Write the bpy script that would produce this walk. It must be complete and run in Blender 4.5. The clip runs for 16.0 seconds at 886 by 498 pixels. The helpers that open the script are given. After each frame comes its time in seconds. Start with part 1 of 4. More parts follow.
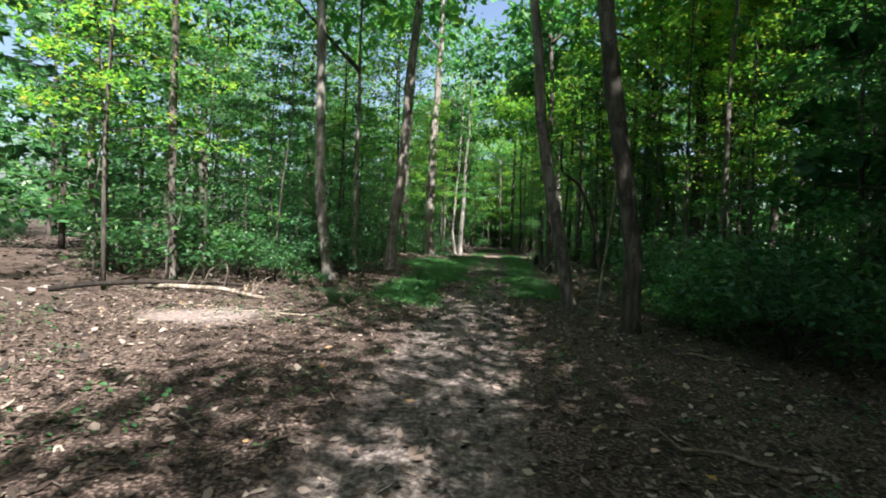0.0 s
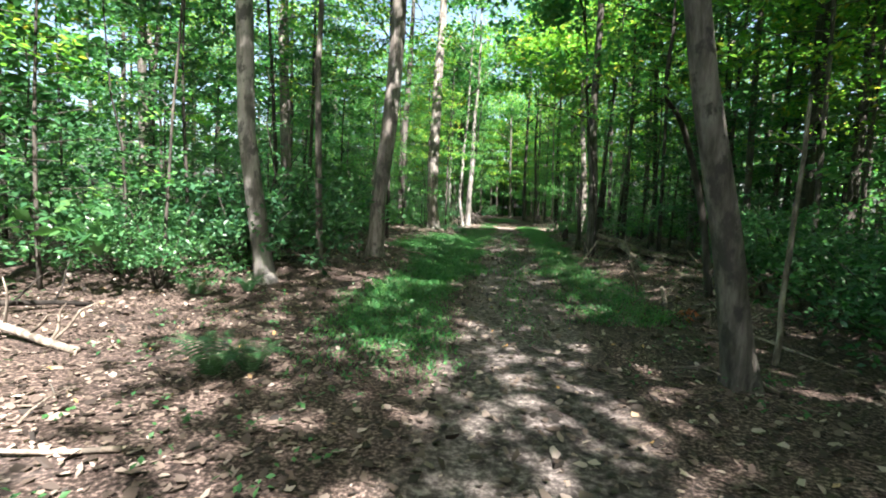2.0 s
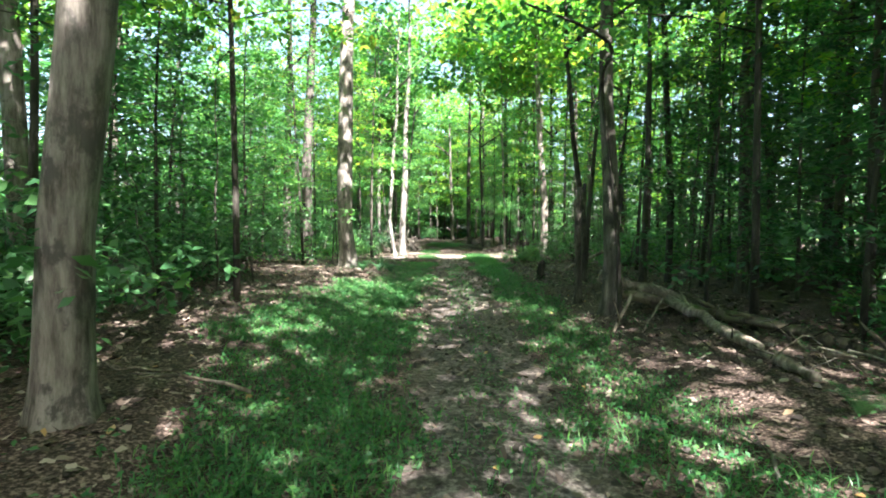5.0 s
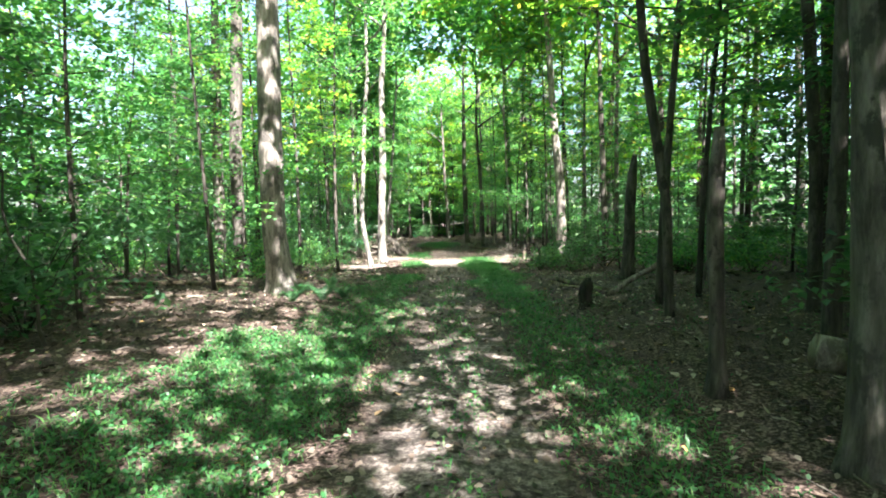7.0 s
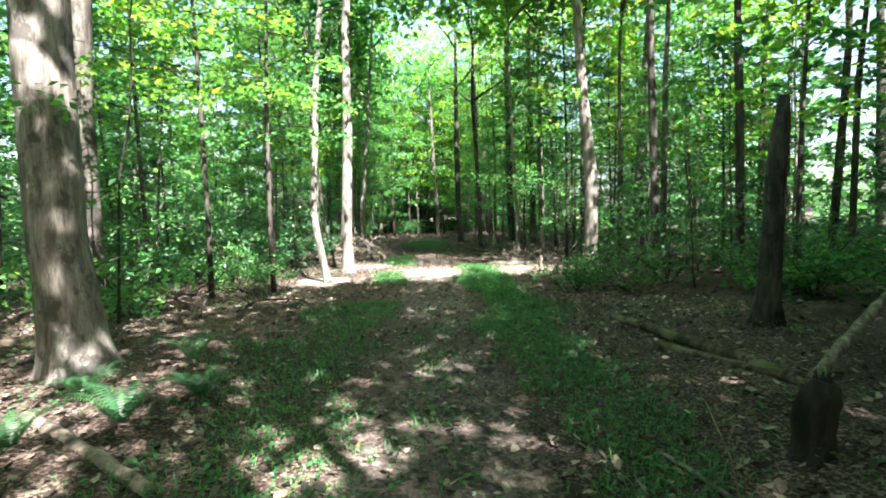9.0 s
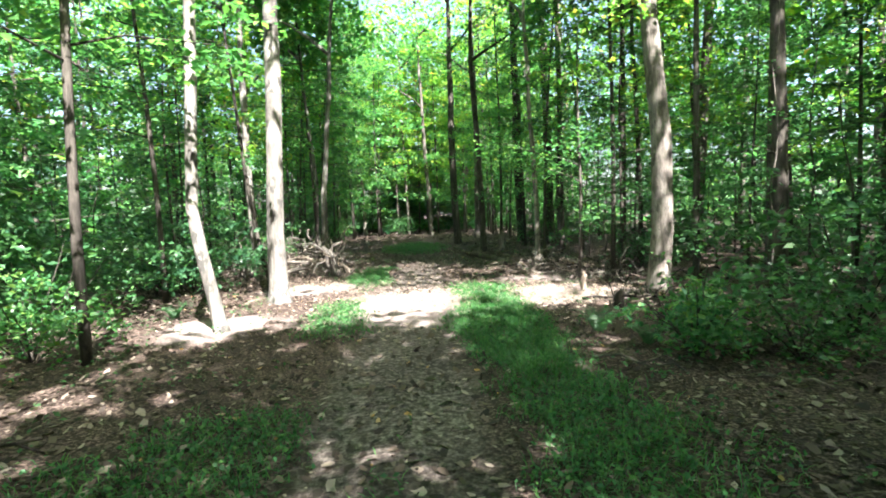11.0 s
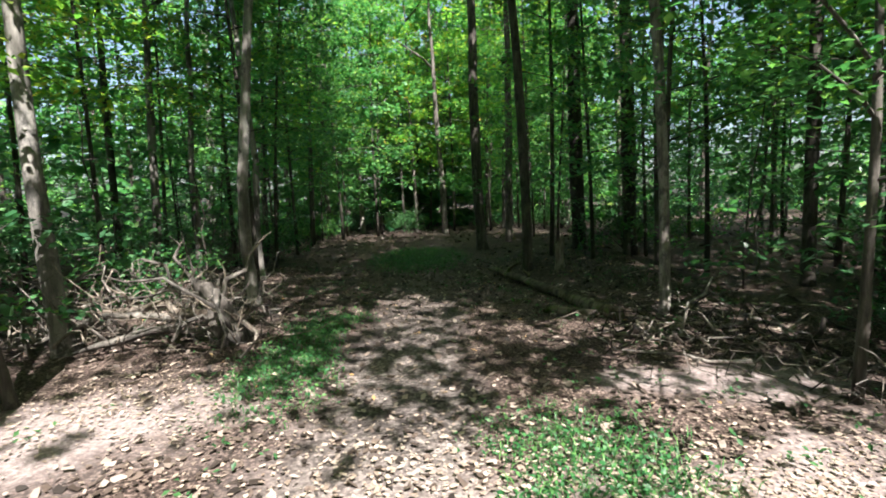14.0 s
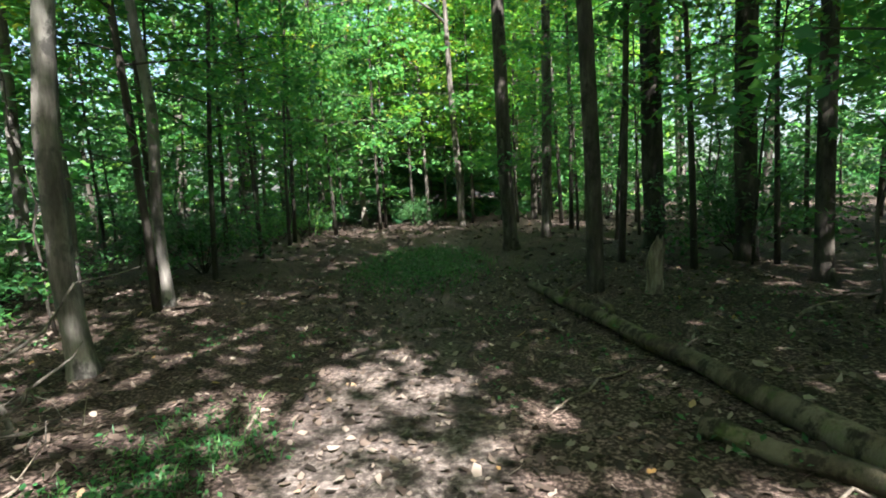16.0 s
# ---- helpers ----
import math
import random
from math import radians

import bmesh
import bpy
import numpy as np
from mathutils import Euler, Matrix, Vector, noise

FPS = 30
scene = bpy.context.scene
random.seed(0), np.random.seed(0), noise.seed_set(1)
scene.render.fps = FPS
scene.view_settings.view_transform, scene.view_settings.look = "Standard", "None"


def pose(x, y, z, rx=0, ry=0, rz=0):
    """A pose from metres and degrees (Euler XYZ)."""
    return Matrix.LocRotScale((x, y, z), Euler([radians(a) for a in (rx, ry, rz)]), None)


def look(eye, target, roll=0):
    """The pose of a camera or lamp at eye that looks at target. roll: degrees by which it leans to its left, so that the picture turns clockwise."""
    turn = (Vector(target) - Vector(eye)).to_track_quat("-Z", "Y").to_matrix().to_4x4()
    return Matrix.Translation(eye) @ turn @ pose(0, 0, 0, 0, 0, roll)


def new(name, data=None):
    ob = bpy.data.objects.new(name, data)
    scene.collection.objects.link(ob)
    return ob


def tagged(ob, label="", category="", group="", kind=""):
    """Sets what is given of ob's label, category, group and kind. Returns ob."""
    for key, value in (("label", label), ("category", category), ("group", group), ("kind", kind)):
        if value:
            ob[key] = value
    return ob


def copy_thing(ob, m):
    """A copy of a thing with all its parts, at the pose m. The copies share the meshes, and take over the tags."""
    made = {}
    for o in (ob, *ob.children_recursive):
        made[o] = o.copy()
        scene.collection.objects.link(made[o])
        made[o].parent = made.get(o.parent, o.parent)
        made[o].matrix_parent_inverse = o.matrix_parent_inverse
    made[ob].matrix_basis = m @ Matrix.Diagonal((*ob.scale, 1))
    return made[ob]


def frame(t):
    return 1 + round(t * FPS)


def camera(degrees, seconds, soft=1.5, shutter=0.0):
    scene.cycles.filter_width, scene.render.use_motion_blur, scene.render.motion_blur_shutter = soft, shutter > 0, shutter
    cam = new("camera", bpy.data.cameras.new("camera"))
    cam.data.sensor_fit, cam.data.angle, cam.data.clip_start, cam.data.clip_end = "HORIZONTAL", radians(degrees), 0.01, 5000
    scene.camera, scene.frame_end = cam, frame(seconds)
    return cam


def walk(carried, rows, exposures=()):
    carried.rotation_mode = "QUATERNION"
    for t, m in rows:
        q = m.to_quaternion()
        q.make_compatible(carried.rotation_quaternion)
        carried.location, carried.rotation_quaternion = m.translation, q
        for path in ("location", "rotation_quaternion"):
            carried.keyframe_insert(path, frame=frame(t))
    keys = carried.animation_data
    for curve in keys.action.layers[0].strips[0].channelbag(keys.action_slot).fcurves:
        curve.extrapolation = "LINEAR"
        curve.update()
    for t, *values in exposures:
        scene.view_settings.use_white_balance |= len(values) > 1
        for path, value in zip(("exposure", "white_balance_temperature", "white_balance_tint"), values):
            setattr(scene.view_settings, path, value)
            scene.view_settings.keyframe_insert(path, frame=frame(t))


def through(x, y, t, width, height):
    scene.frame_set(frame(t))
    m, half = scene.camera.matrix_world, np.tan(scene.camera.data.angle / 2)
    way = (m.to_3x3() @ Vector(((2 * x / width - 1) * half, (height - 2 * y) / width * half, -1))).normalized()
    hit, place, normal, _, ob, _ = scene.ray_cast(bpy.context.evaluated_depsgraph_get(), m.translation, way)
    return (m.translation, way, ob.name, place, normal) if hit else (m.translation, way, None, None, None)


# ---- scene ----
cam = camera(84.0, 16.0, soft=1.9)
EXPOSURE = 2.6
PATH = [
    (0, (1.524, -0.038, 1.193), (1.361, 1.955, 1.144), 2.8),
    (0.5, (1.469, 1.124, 1.203), (1.286, 3.114, 1.143), 2.9),
    (1, (1.333, 2.212, 1.196), (1.088, 4.195, 1.115), 2.8),
    (1.5, (1.151, 3.35, 1.285), (0.924, 5.333, 1.167), 2.7),
    (2, (1.018, 4.463, 1.294), (0.849, 6.448, 1.11), 2.7),
    (2.5, (0.864, 5.531, 1.367), (0.768, 7.522, 1.196), 2.5),
    (3, (0.815, 6.622, 1.404), (0.833, 8.613, 1.223), 2.0),
    (3.5, (0.877, 7.69, 1.373), (0.932, 9.683, 1.217), 1.8),
    (4, (0.882, 8.726, 1.458), (0.924, 10.723, 1.362), 1.6),
    (4.2, (0.895, 9.132, 1.42), (0.938, 11.129, 1.328), 1.6),
    (6.3, (1.429, 14.251, 1.505), (1.53, 16.246, 1.41), -0.3),
    (6.5, (1.445, 14.755, 1.531), (1.531, 16.751, 1.432), -0.6),
    (7, (1.542, 15.995, 1.471), (1.613, 17.99, 1.363), -0.8),
    (7.5, (1.564, 17.292, 1.417), (1.619, 19.287, 1.29), -0.8),
    (8, (1.593, 18.582, 1.481), (1.635, 20.578, 1.348), -0.7),
    (8.5, (1.716, 19.833, 1.46), (1.783, 21.828, 1.325), -1.0),
    (9, (1.768, 20.994, 1.52), (1.881, 22.987, 1.387), -0.9),
    (9.2, (1.823, 21.508, 1.428), (1.948, 23.499, 1.292), -0.4),
    (11.3, (2.306, 26.782, 1.494), (2.416, 28.774, 1.346), -2.1),
    (11.5, (2.338, 27.257, 1.568), (2.399, 29.25, 1.408), -2.0),
    (12, (2.427, 28.417, 1.53), (2.494, 30.41, 1.384), -2.0),
    (12.5, (2.419, 29.525, 1.558), (2.48, 31.52, 1.426), -2.1),
    (13, (2.48, 30.547, 1.556), (2.543, 32.54, 1.403), -1.8),
    (13.5, (2.635, 31.587, 1.512), (2.709, 33.578, 1.338), -1.9),
    (14, (2.645, 32.662, 1.526), (2.7, 34.653, 1.348), -1.7),
    (14.5, (2.685, 33.698, 1.483), (2.695, 35.689, 1.291), -1.6),
    (15, (2.746, 34.678, 1.459), (2.774, 36.664, 1.217), -1.9),
    (15.5, (2.827, 35.725, 1.41), (2.855, 37.712, 1.178), -2.1),
    (16, (2.85, 36.68, 1.383), (2.829, 38.668, 1.169), -2.2),
]
walk(cam, [(t, look(eye, target, roll)) for t, eye, target, roll in PATH],
     [(t, EXPOSURE + more) for t, more in ((0.0, -0.45), (1.0, -0.05), (2.0, 0.35), (4.0, 0.9), (6.5, 1.05), (7.5, 0.95), (9.0, 0.85), (11.5, 0.75), (13.0, 0.1), (14.0, -0.2), (15.0, -0.25), (15.5, -0.05), (16.0, 0.3))])

# ---- light: high summer sun behind the walker's right shoulder, seen through the canopy ----
SUN_AZ = math.atan2(0.39, -0.92)          # where the sun stands, clockwise from +y
SUN_EL = radians(52)
SUN_DIR = Vector((math.sin(SUN_AZ) * math.cos(SUN_EL), math.cos(SUN_AZ) * math.cos(SUN_EL), math.sin(SUN_EL)))
world = bpy.data.worlds.new("sky")
scene.world = world
world.use_nodes = True
wn = world.node_tree.nodes
sky = wn.new("ShaderNodeTexSky")
sky.sky_type, sky.sun_disc = "NISHITA", False
sky.sun_elevation, sky.sun_rotation = SUN_EL, SUN_AZ
sky.air_density, sky.dust_density = 1.0, 4.0
wn["Background"].inputs["Strength"].default_value = 0.066
world.node_tree.links.new(sky.outputs[0], wn["Background"].inputs[0])
sun_data = bpy.data.lights.new("sun", "SUN")
sun_data.energy, sun_data.angle, sun_data.color = 4.6, radians(0.55), (1.0, 0.965, 0.91)
sun = new("sun", sun_data)
sun.matrix_world = look((0, 0, 60), Vector((0, 0, 60)) - SUN_DIR)


# ---- materials ----
def node_mat(name):
    m = bpy.data.materials.new(name)
    m.use_nodes = True
    return m, m.node_tree.nodes, m.node_tree.links, m.node_tree.nodes["Principled BSDF"]


def ramp(nodes, links, source, stops):
    r = nodes.new("ShaderNodeValToRGB")
    e = r.color_ramp.elements
    while len(e) < len(stops):
        e.new(0.5)
    for k, (at, col) in zip(e, stops):
        k.position, k.color = at, (*col, 1)
    links.new(source, r.inputs[0])
    return r.outputs[0]


def noise_tex(nodes, links, scale, detail=5, stretch=None, rough=0.6):
    n = nodes.new("ShaderNodeTexNoise")
    n.inputs["Scale"].default_value, n.inputs["Detail"].default_value = scale, detail
    n.inputs["Roughness"].default_value = rough
    tc = nodes.new("ShaderNodeTexCoord")
    src = tc.outputs["Object"]
    if stretch:
        mp = nodes.new("ShaderNodeMapping")
        mp.inputs["Scale"].default_value = stretch
        links.new(src, mp.inputs[0])
        src = mp.outputs[0]
    links.new(src, n.inputs["Vector"])
    return n.outputs["Fac"]


def mixc(nodes, links, fac, a, b, mode="MIX"):
    m = nodes.new("ShaderNodeMix")
    m.data_type, m.blend_type = "RGBA", mode
    for sock, v in ((m.inputs[0], fac), (m.inputs[6], a), (m.inputs[7], b)):
        if isinstance(v, (int, float)):
            sock.default_value = v
        elif isinstance(v, tuple):
            sock.default_value = (*v, 1)
        else:
            links.new(v, sock)
    return m.outputs[2]


def bump(nodes, links, b, height, strength, distance=0.02):
    n = nodes.new("ShaderNodeBump")
    n.inputs["Strength"].default_value, n.inputs["Distance"].default_value = strength, distance
    links.new(height, n.inputs["Height"])
    links.new(n.outputs[0], b.inputs["Normal"])


def bark(name, dark, mid, pale, moss=0.0, furrow=9.0, patch=0.5):
    m, n, l, b = node_mat(name)
    grain = noise_tex(n, l, furrow, 7, (1, 1, 0.18), 0.7)
    big = noise_tex(n, l, 1.6, 5, (1, 1, 0.5))
    c = ramp(n, l, grain, ((0.36, dark), (0.5, mid), (0.66, pale)))
    info = n.new("ShaderNodeObjectInfo")
    tone = ramp(n, l, info.outputs["Random"], ((0.0, (0.75, 0.72, 0.7)), (1.0, (1.15, 1.12, 1.08))))
    c = mixc(n, l, 1.0, c, tone, "MULTIPLY")
    blot = ramp(n, l, big, ((patch - 0.05, (0, 0, 0)), (patch + 0.12, (1, 1, 1))))
    c = mixc(n, l, blot, c, pale)
    spots = noise_tex(n, l, 5.5, 6, (1, 1, 0.6), 0.7)
    lichen = ramp(n, l, spots, ((0.52, (0, 0, 0)), (0.6, (1, 1, 1))))
    c = mixc(n, l, lichen, c, tuple(0.45 * v for v in mid))
    if moss:
        green = noise_tex(n, l, 3.0, 6)
        where = ramp(n, l, green, ((0.62 - 0.3 * moss, (0, 0, 0)), (0.75 - 0.3 * moss, (1, 1, 1))))
        c = mixc(n, l, where, c, (0.07, 0.10, 0.025))
    l.new(c, b.inputs["Base Color"])
    b.inputs["Roughness"].default_value = 0.9
    b.inputs["Specular IOR Level"].default_value = 0.25
    bump(n, l, b, grain, 0.9, 0.03)
    return m


def leaf_mat(name, stops, through=0.45, rough=0.45):
    m, n, l, b = node_mat(name)
    geo, info = n.new("ShaderNodeNewGeometry"), n.new("ShaderNodeObjectInfo")
    c = ramp(n, l, geo.outputs["Random Per Island"], stops)
    tone = ramp(n, l, info.outputs["Random"], ((0.0, (0.75, 0.8, 0.85)), (1.0, (1.2, 1.12, 0.9))))
    c = mixc(n, l, 1.0, c, tone, "MULTIPLY")
    l.new(c, b.inputs["Base Color"])
    b.inputs["Roughness"].default_value = rough
    b.inputs["Specular IOR Level"].default_value = 0.35
    if through:
        t, mix = n.new("ShaderNodeBsdfTranslucent"), n.new("ShaderNodeMixShader")
        bright = mixc(n, l, 1.0, c, (1.65, 1.9, 1.25), "MULTIPLY")
        l.new(bright, t.inputs["Color"])
        mix.inputs[0].default_value = through
        l.new(b.outputs[0], mix.inputs[1])
        l.new(t.outputs[0], mix.inputs[2])
        l.new(mix.outputs[0], n["Material Output"].inputs[0])
    return m


BARK_GREY = bark("grey_bark", (0.035, 0.031, 0.028), (0.095, 0.086, 0.079), (0.19, 0.176, 0.163), patch=0.62)
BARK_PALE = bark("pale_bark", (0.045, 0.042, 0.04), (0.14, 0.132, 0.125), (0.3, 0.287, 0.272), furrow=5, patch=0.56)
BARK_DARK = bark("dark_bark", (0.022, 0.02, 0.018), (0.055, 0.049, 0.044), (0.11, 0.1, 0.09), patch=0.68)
BARK_BROWN = bark("brown_bark", (0.06, 0.052, 0.047), (0.16, 0.143, 0.132), (0.27, 0.25, 0.235), furrow=14, patch=0.6)
DEAD_WOOD = bark("weathered_wood", (0.07, 0.055, 0.046), (0.18, 0.15, 0.125), (0.33, 0.295, 0.26), furrow=12, patch=0.6)
MOSSY = bark("mossy_wood", (0.018, 0.014, 0.011), (0.06, 0.046, 0.034), (0.15, 0.122, 0.092), moss=0.14)
ROTTEN = bark("rotten_wood", (0.008, 0.007, 0.006), (0.022, 0.018, 0.016), (0.055, 0.046, 0.04), patch=0.75)
LEAF = leaf_mat("leaf_green", ((0.0, (0.032, 0.12, 0.05)), (0.5, (0.06, 0.175, 0.066)), (0.85, (0.1, 0.23, 0.075)), (1.0, (0.18, 0.27, 0.07))))
LEAF_DARK = leaf_mat("leaf_dark", ((0.0, (0.022, 0.07, 0.035)), (0.6, (0.04, 0.115, 0.052)), (1.0, (0.075, 0.165, 0.065))), 0.35, 0.35)
LEAF_YELLOW = leaf_mat("leaf_yellowing", ((0.0, (0.07, 0.21, 0.045)), (0.6, (0.13, 0.27, 0.05)), (0.92, (0.23, 0.3, 0.055)), (1.0, (0.36, 0.25, 0.05))), 0.5)
FERN = leaf_mat("fern_green", ((0.0, (0.016, 0.06, 0.027)), (1.0, (0.036, 0.105, 0.042))), 0.3)
GRASS = leaf_mat("grass_green", ((0.0, (0.018, 0.08, 0.03)), (0.6, (0.036, 0.135, 0.045)), (1.0, (0.09, 0.2, 0.06))), 0.35)
LITTER = leaf_mat("dry_leaves", ((0.0, (0.014, 0.01, 0.009)), (0.42, (0.045, 0.031, 0.026)), (0.75, (0.12, 0.088, 0.077)), (0.9, (0.24, 0.192, 0.174)), (0.985, (0.33, 0.27, 0.25)), (1.0, (0.36, 0.2, 0.06))), 0.12, 0.7)
# leaf colour lightened to carry the glare of the sun pools
SUN_PALE = leaf_mat("bleached_leaves", ((0.0, (0.13, 0.1, 0.096)), (0.5, (0.22, 0.18, 0.175)), (1.0, (0.35, 0.3, 0.295))), 0.1, 0.7)
RED_LEAF = leaf_mat("red_leaves", ((0.0, (0.16, 0.04, 0.02)), (1.0, (0.34, 0.11, 0.055))), 0.25, 0.6)


def ground_material():
    m, n, l, b = node_mat("forest_floor")
    fine, mid, big = noise_tex(n, l, 38, 6), noise_tex(n, l, 21, 8, None, 0.7), noise_tex(n, l, 0.9, 4)
    litter = ramp(n, l, fine, ((0.36, (0.01, 0.007, 0.006)), (0.5, (0.045, 0.031, 0.026)), (0.64, (0.19, 0.142, 0.125))))
    dirt = ramp(n, l, mid, ((0.36, (0.022, 0.019, 0.018)), (0.5, (0.085, 0.072, 0.067)), (0.64, (0.25, 0.218, 0.207))))
    damp = ramp(n, l, big, ((0.35, (0.6, 0.58, 0.58)), (0.65, (1.1, 1.08, 1.05))))
    at = n.new("ShaderNodeAttribute")
    at.attribute_name = "bare"
    c = mixc(n, l, at.outputs["Fac"], litter, dirt)
    c = mixc(n, l, 1.0, c, damp, "MULTIPLY")
    # dry: sun pools put into the floor's colour as a paler tone
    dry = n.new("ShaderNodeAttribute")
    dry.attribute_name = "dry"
    sunlit_floor = ramp(n, l, noise_tex(n, l, 24, 7, None, 0.75), ((0.34, (0.095, 0.072, 0.069)), (0.5, (0.2, 0.162, 0.157)), (0.66, (0.33, 0.282, 0.276))))
    c = mixc(n, l, dry.outputs["Fac"], c, sunlit_floor)
    l.new(c, b.inputs["Base Color"])
    b.inputs["Roughness"].default_value = 0.95
    b.inputs["Specular IOR Level"].default_value = 0.2
    bump(n, l, b, fine, 0.4, 0.015)
    return m


# ---- ground ----
def smooth(a):
    a = max(0.0, min(1.0, a))
    return a * a * (3 - 2 * a)


def track_x(y):
    """The middle of the track."""
    return 1.1 + 0.034 * y


def ground_z(x, y):
    c = track_x(y)
    z = -0.22 * smooth((5 - y) / 6) + 0.2 * smooth((y - 40) / 12)
    z += 0.2 * smooth((c - x - 1.3) / 1.2) * smooth((y - 9) / 4) * smooth((31 - y) / 4)
    z += 0.16 * smooth((x - c - 1.5) / 1.2) * (smooth((y - 10) / 5) * smooth((30 - y) / 3) + smooth((y - 36) / 3))
    z += 0.025 * noise.noise((x * 0.9, y * 0.9, 0)) * smooth((abs(x - c) - 0.4) / 1.5)
    z += 0.012 * noise.noise((x * 4, y * 4, 3))
    z -= 0.025 * math.exp(-((abs(x - c) - 0.42) / 0.2) ** 2)      # two worn wheel lines
    return z


def bareness(x, y):
    """How bare the track is here, 0 to 1."""
    d = abs(x - track_x(y) + 0.12 * noise.noise((0, y * 0.7, 9))) - 0.62
    return smooth(0.5 - d / 0.35) * (1.0 - 0.75 * smooth((y - 37) / 6)) * (1.0 - 0.45 * smooth((y - 21) / 2) * smooth((30 - y) / 2))


def sun_paleness(x, y):
    """How far sunlight is put into the floor's colour as paler litter, 0 to 1."""
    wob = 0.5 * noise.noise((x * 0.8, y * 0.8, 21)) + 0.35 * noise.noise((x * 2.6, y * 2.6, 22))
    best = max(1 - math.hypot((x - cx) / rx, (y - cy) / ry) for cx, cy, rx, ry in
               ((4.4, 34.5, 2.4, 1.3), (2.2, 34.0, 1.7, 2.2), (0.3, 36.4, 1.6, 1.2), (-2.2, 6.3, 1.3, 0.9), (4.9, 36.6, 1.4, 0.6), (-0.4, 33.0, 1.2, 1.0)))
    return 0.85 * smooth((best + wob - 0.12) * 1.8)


def link_mesh(name, verts, faces, mat, parent=None, flat=False):
    me = bpy.data.meshes.new(name)
    me.from_pydata(verts, [], faces)
    if not flat:
        me.polygons.foreach_set("use_smooth", [True] * len(me.polygons))
    me.materials.append(mat)
    me.update()
    ob = new(name, me)
    if parent:
        ob.parent = parent
    return ob


def make_ground():
    def line(lo, hi, step, far):
        inner = np.arange(lo, hi + 0.01, step)
        out = np.array([1, 2.5, 5, 10, 20, 45, 100, 250]) * far
        return np.concatenate([lo - out[::-1], inner, hi + out])
    xs, ys = line(-9, 13, 0.2, 1.6), line(-3, 50, 0.2, 1.6)
    verts = [(x, y, ground_z(x, y)) for y in ys for x in xs]
    w = len(xs)
    faces = [(j * w + i, j * w + i + 1, (j + 1) * w + i + 1, (j + 1) * w + i) for j in range(len(ys) - 1) for i in range(w - 1)]
    ob = link_mesh("ground", verts, faces, ground_material())
    at = ob.data.attributes.new("bare", "FLOAT", "POINT")
    at.data.foreach_set("value", [bareness(v[0], v[1]) if -3 < v[1] < 62 else 0.0 for v in verts])
    # weight of the painted sun pools, stored per vertex
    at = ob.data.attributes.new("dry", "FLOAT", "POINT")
    at.data.foreach_set("value", [sun_paleness(v[0], v[1]) for v in verts])
    return tagged(ob, "woodland floor of brown leaf mould with a worn track", "ground", kind="structure")


make_ground()


def cover_z(c):
    return np.array([ground_z(x, y) for x, y in c])


def grassiness(x, y):
    """How thick the grass stands here."""
    d = x - track_x(y)
    wob = 0.55 * noise.noise((x * 0.8, y * 0.6, 4)) + 0.4 * noise.noise((x * 2.2, y * 2.2, 8)) + 0.15 * noise.noise((x * 6, y * 6, 5))
    left = right = 0.0
    if 7.5 < y < 29:
        left = smooth((1.0 - abs(d + 1.35 + (0.5 if 16 < y < 22 else 0)) / (0.85 + (0.5 if 16 < y < 22 else 0)) + wob) * 1.6) * smooth((y - 7.5) / 2) * (1 - 0.55 * smooth((y - 21) / 3))
    if 10 < y < 40:
        right = smooth((1.0 - abs(d - 1.25) / 0.7 + wob) * 1.6) * (0.5 + 0.5 * smooth((y - 24) / 3)) * smooth((36.5 - y) / 1.5)
    if 28 < y < 41:
        patch = smooth(1.6 * (1 - min(abs(y - 33.2) / 1.6, abs(y - 38.0) / 2.2, abs(y - 29.0) / 1.0)))
        left = max(left, smooth((1.0 - abs(d + 1.05) / 0.6 + wob) * 1.4) * 0.85 * patch)
    far = smooth((1 - math.hypot(d + 0.3, (y - 46) * 0.5) / 1.6) * 1.5) * 0.6
    middle = 0.14 * smooth((1.0 - abs(d) / 0.3 + wob * 2) * 1.5) * smooth((30 - y) / 3) * smooth((y - 8) / 3)
    return max(left, right, far, middle)


# ---- shapes ----
def tube(points, radii, sides=10, rough=0.06, seed=0, flare=None):
    """A tapering limb along points; flare: (height, lobes, how far) of root spread at its foot."""
    pts = [Vector(p) for p in points]
    verts, faces = [], []
    for k, p in enumerate(pts):
        d = (pts[min(k + 1, len(pts) - 1)] - pts[max(k - 1, 0)]).normalized()
        side = d.cross(Vector((0.13, 1, 0.02))).normalized()
        up = side.cross(d)
        for a in range(sides):
            ang = 2 * math.pi * a / sides
            r = radii[k] * (1 + rough * noise.noise((math.cos(ang) * 1.5 + seed * 7.1, math.sin(ang) * 1.5, p.length * 1.3)) * 2)
            if flare:
                h, lobes, spread = flare
                low = math.exp(-max(0, p.z - pts[0].z) / h)
                r *= 1 + low * spread * (0.55 + 0.6 * math.sin(ang * lobes + seed))
            verts.append(p + (side * math.cos(ang) + up * math.sin(ang)) * r)
    n = len(pts)
    for k in range(n - 1):
        for a in range(sides):
            b = (a + 1) % sides
            faces.append((k * sides + a, k * sides + b, (k + 1) * sides + b, (k + 1) * sides + a))
    faces.append(tuple(range(sides))[::-1])
    faces.append(tuple(range((n - 1) * sides, n * sides)))
    return verts, faces


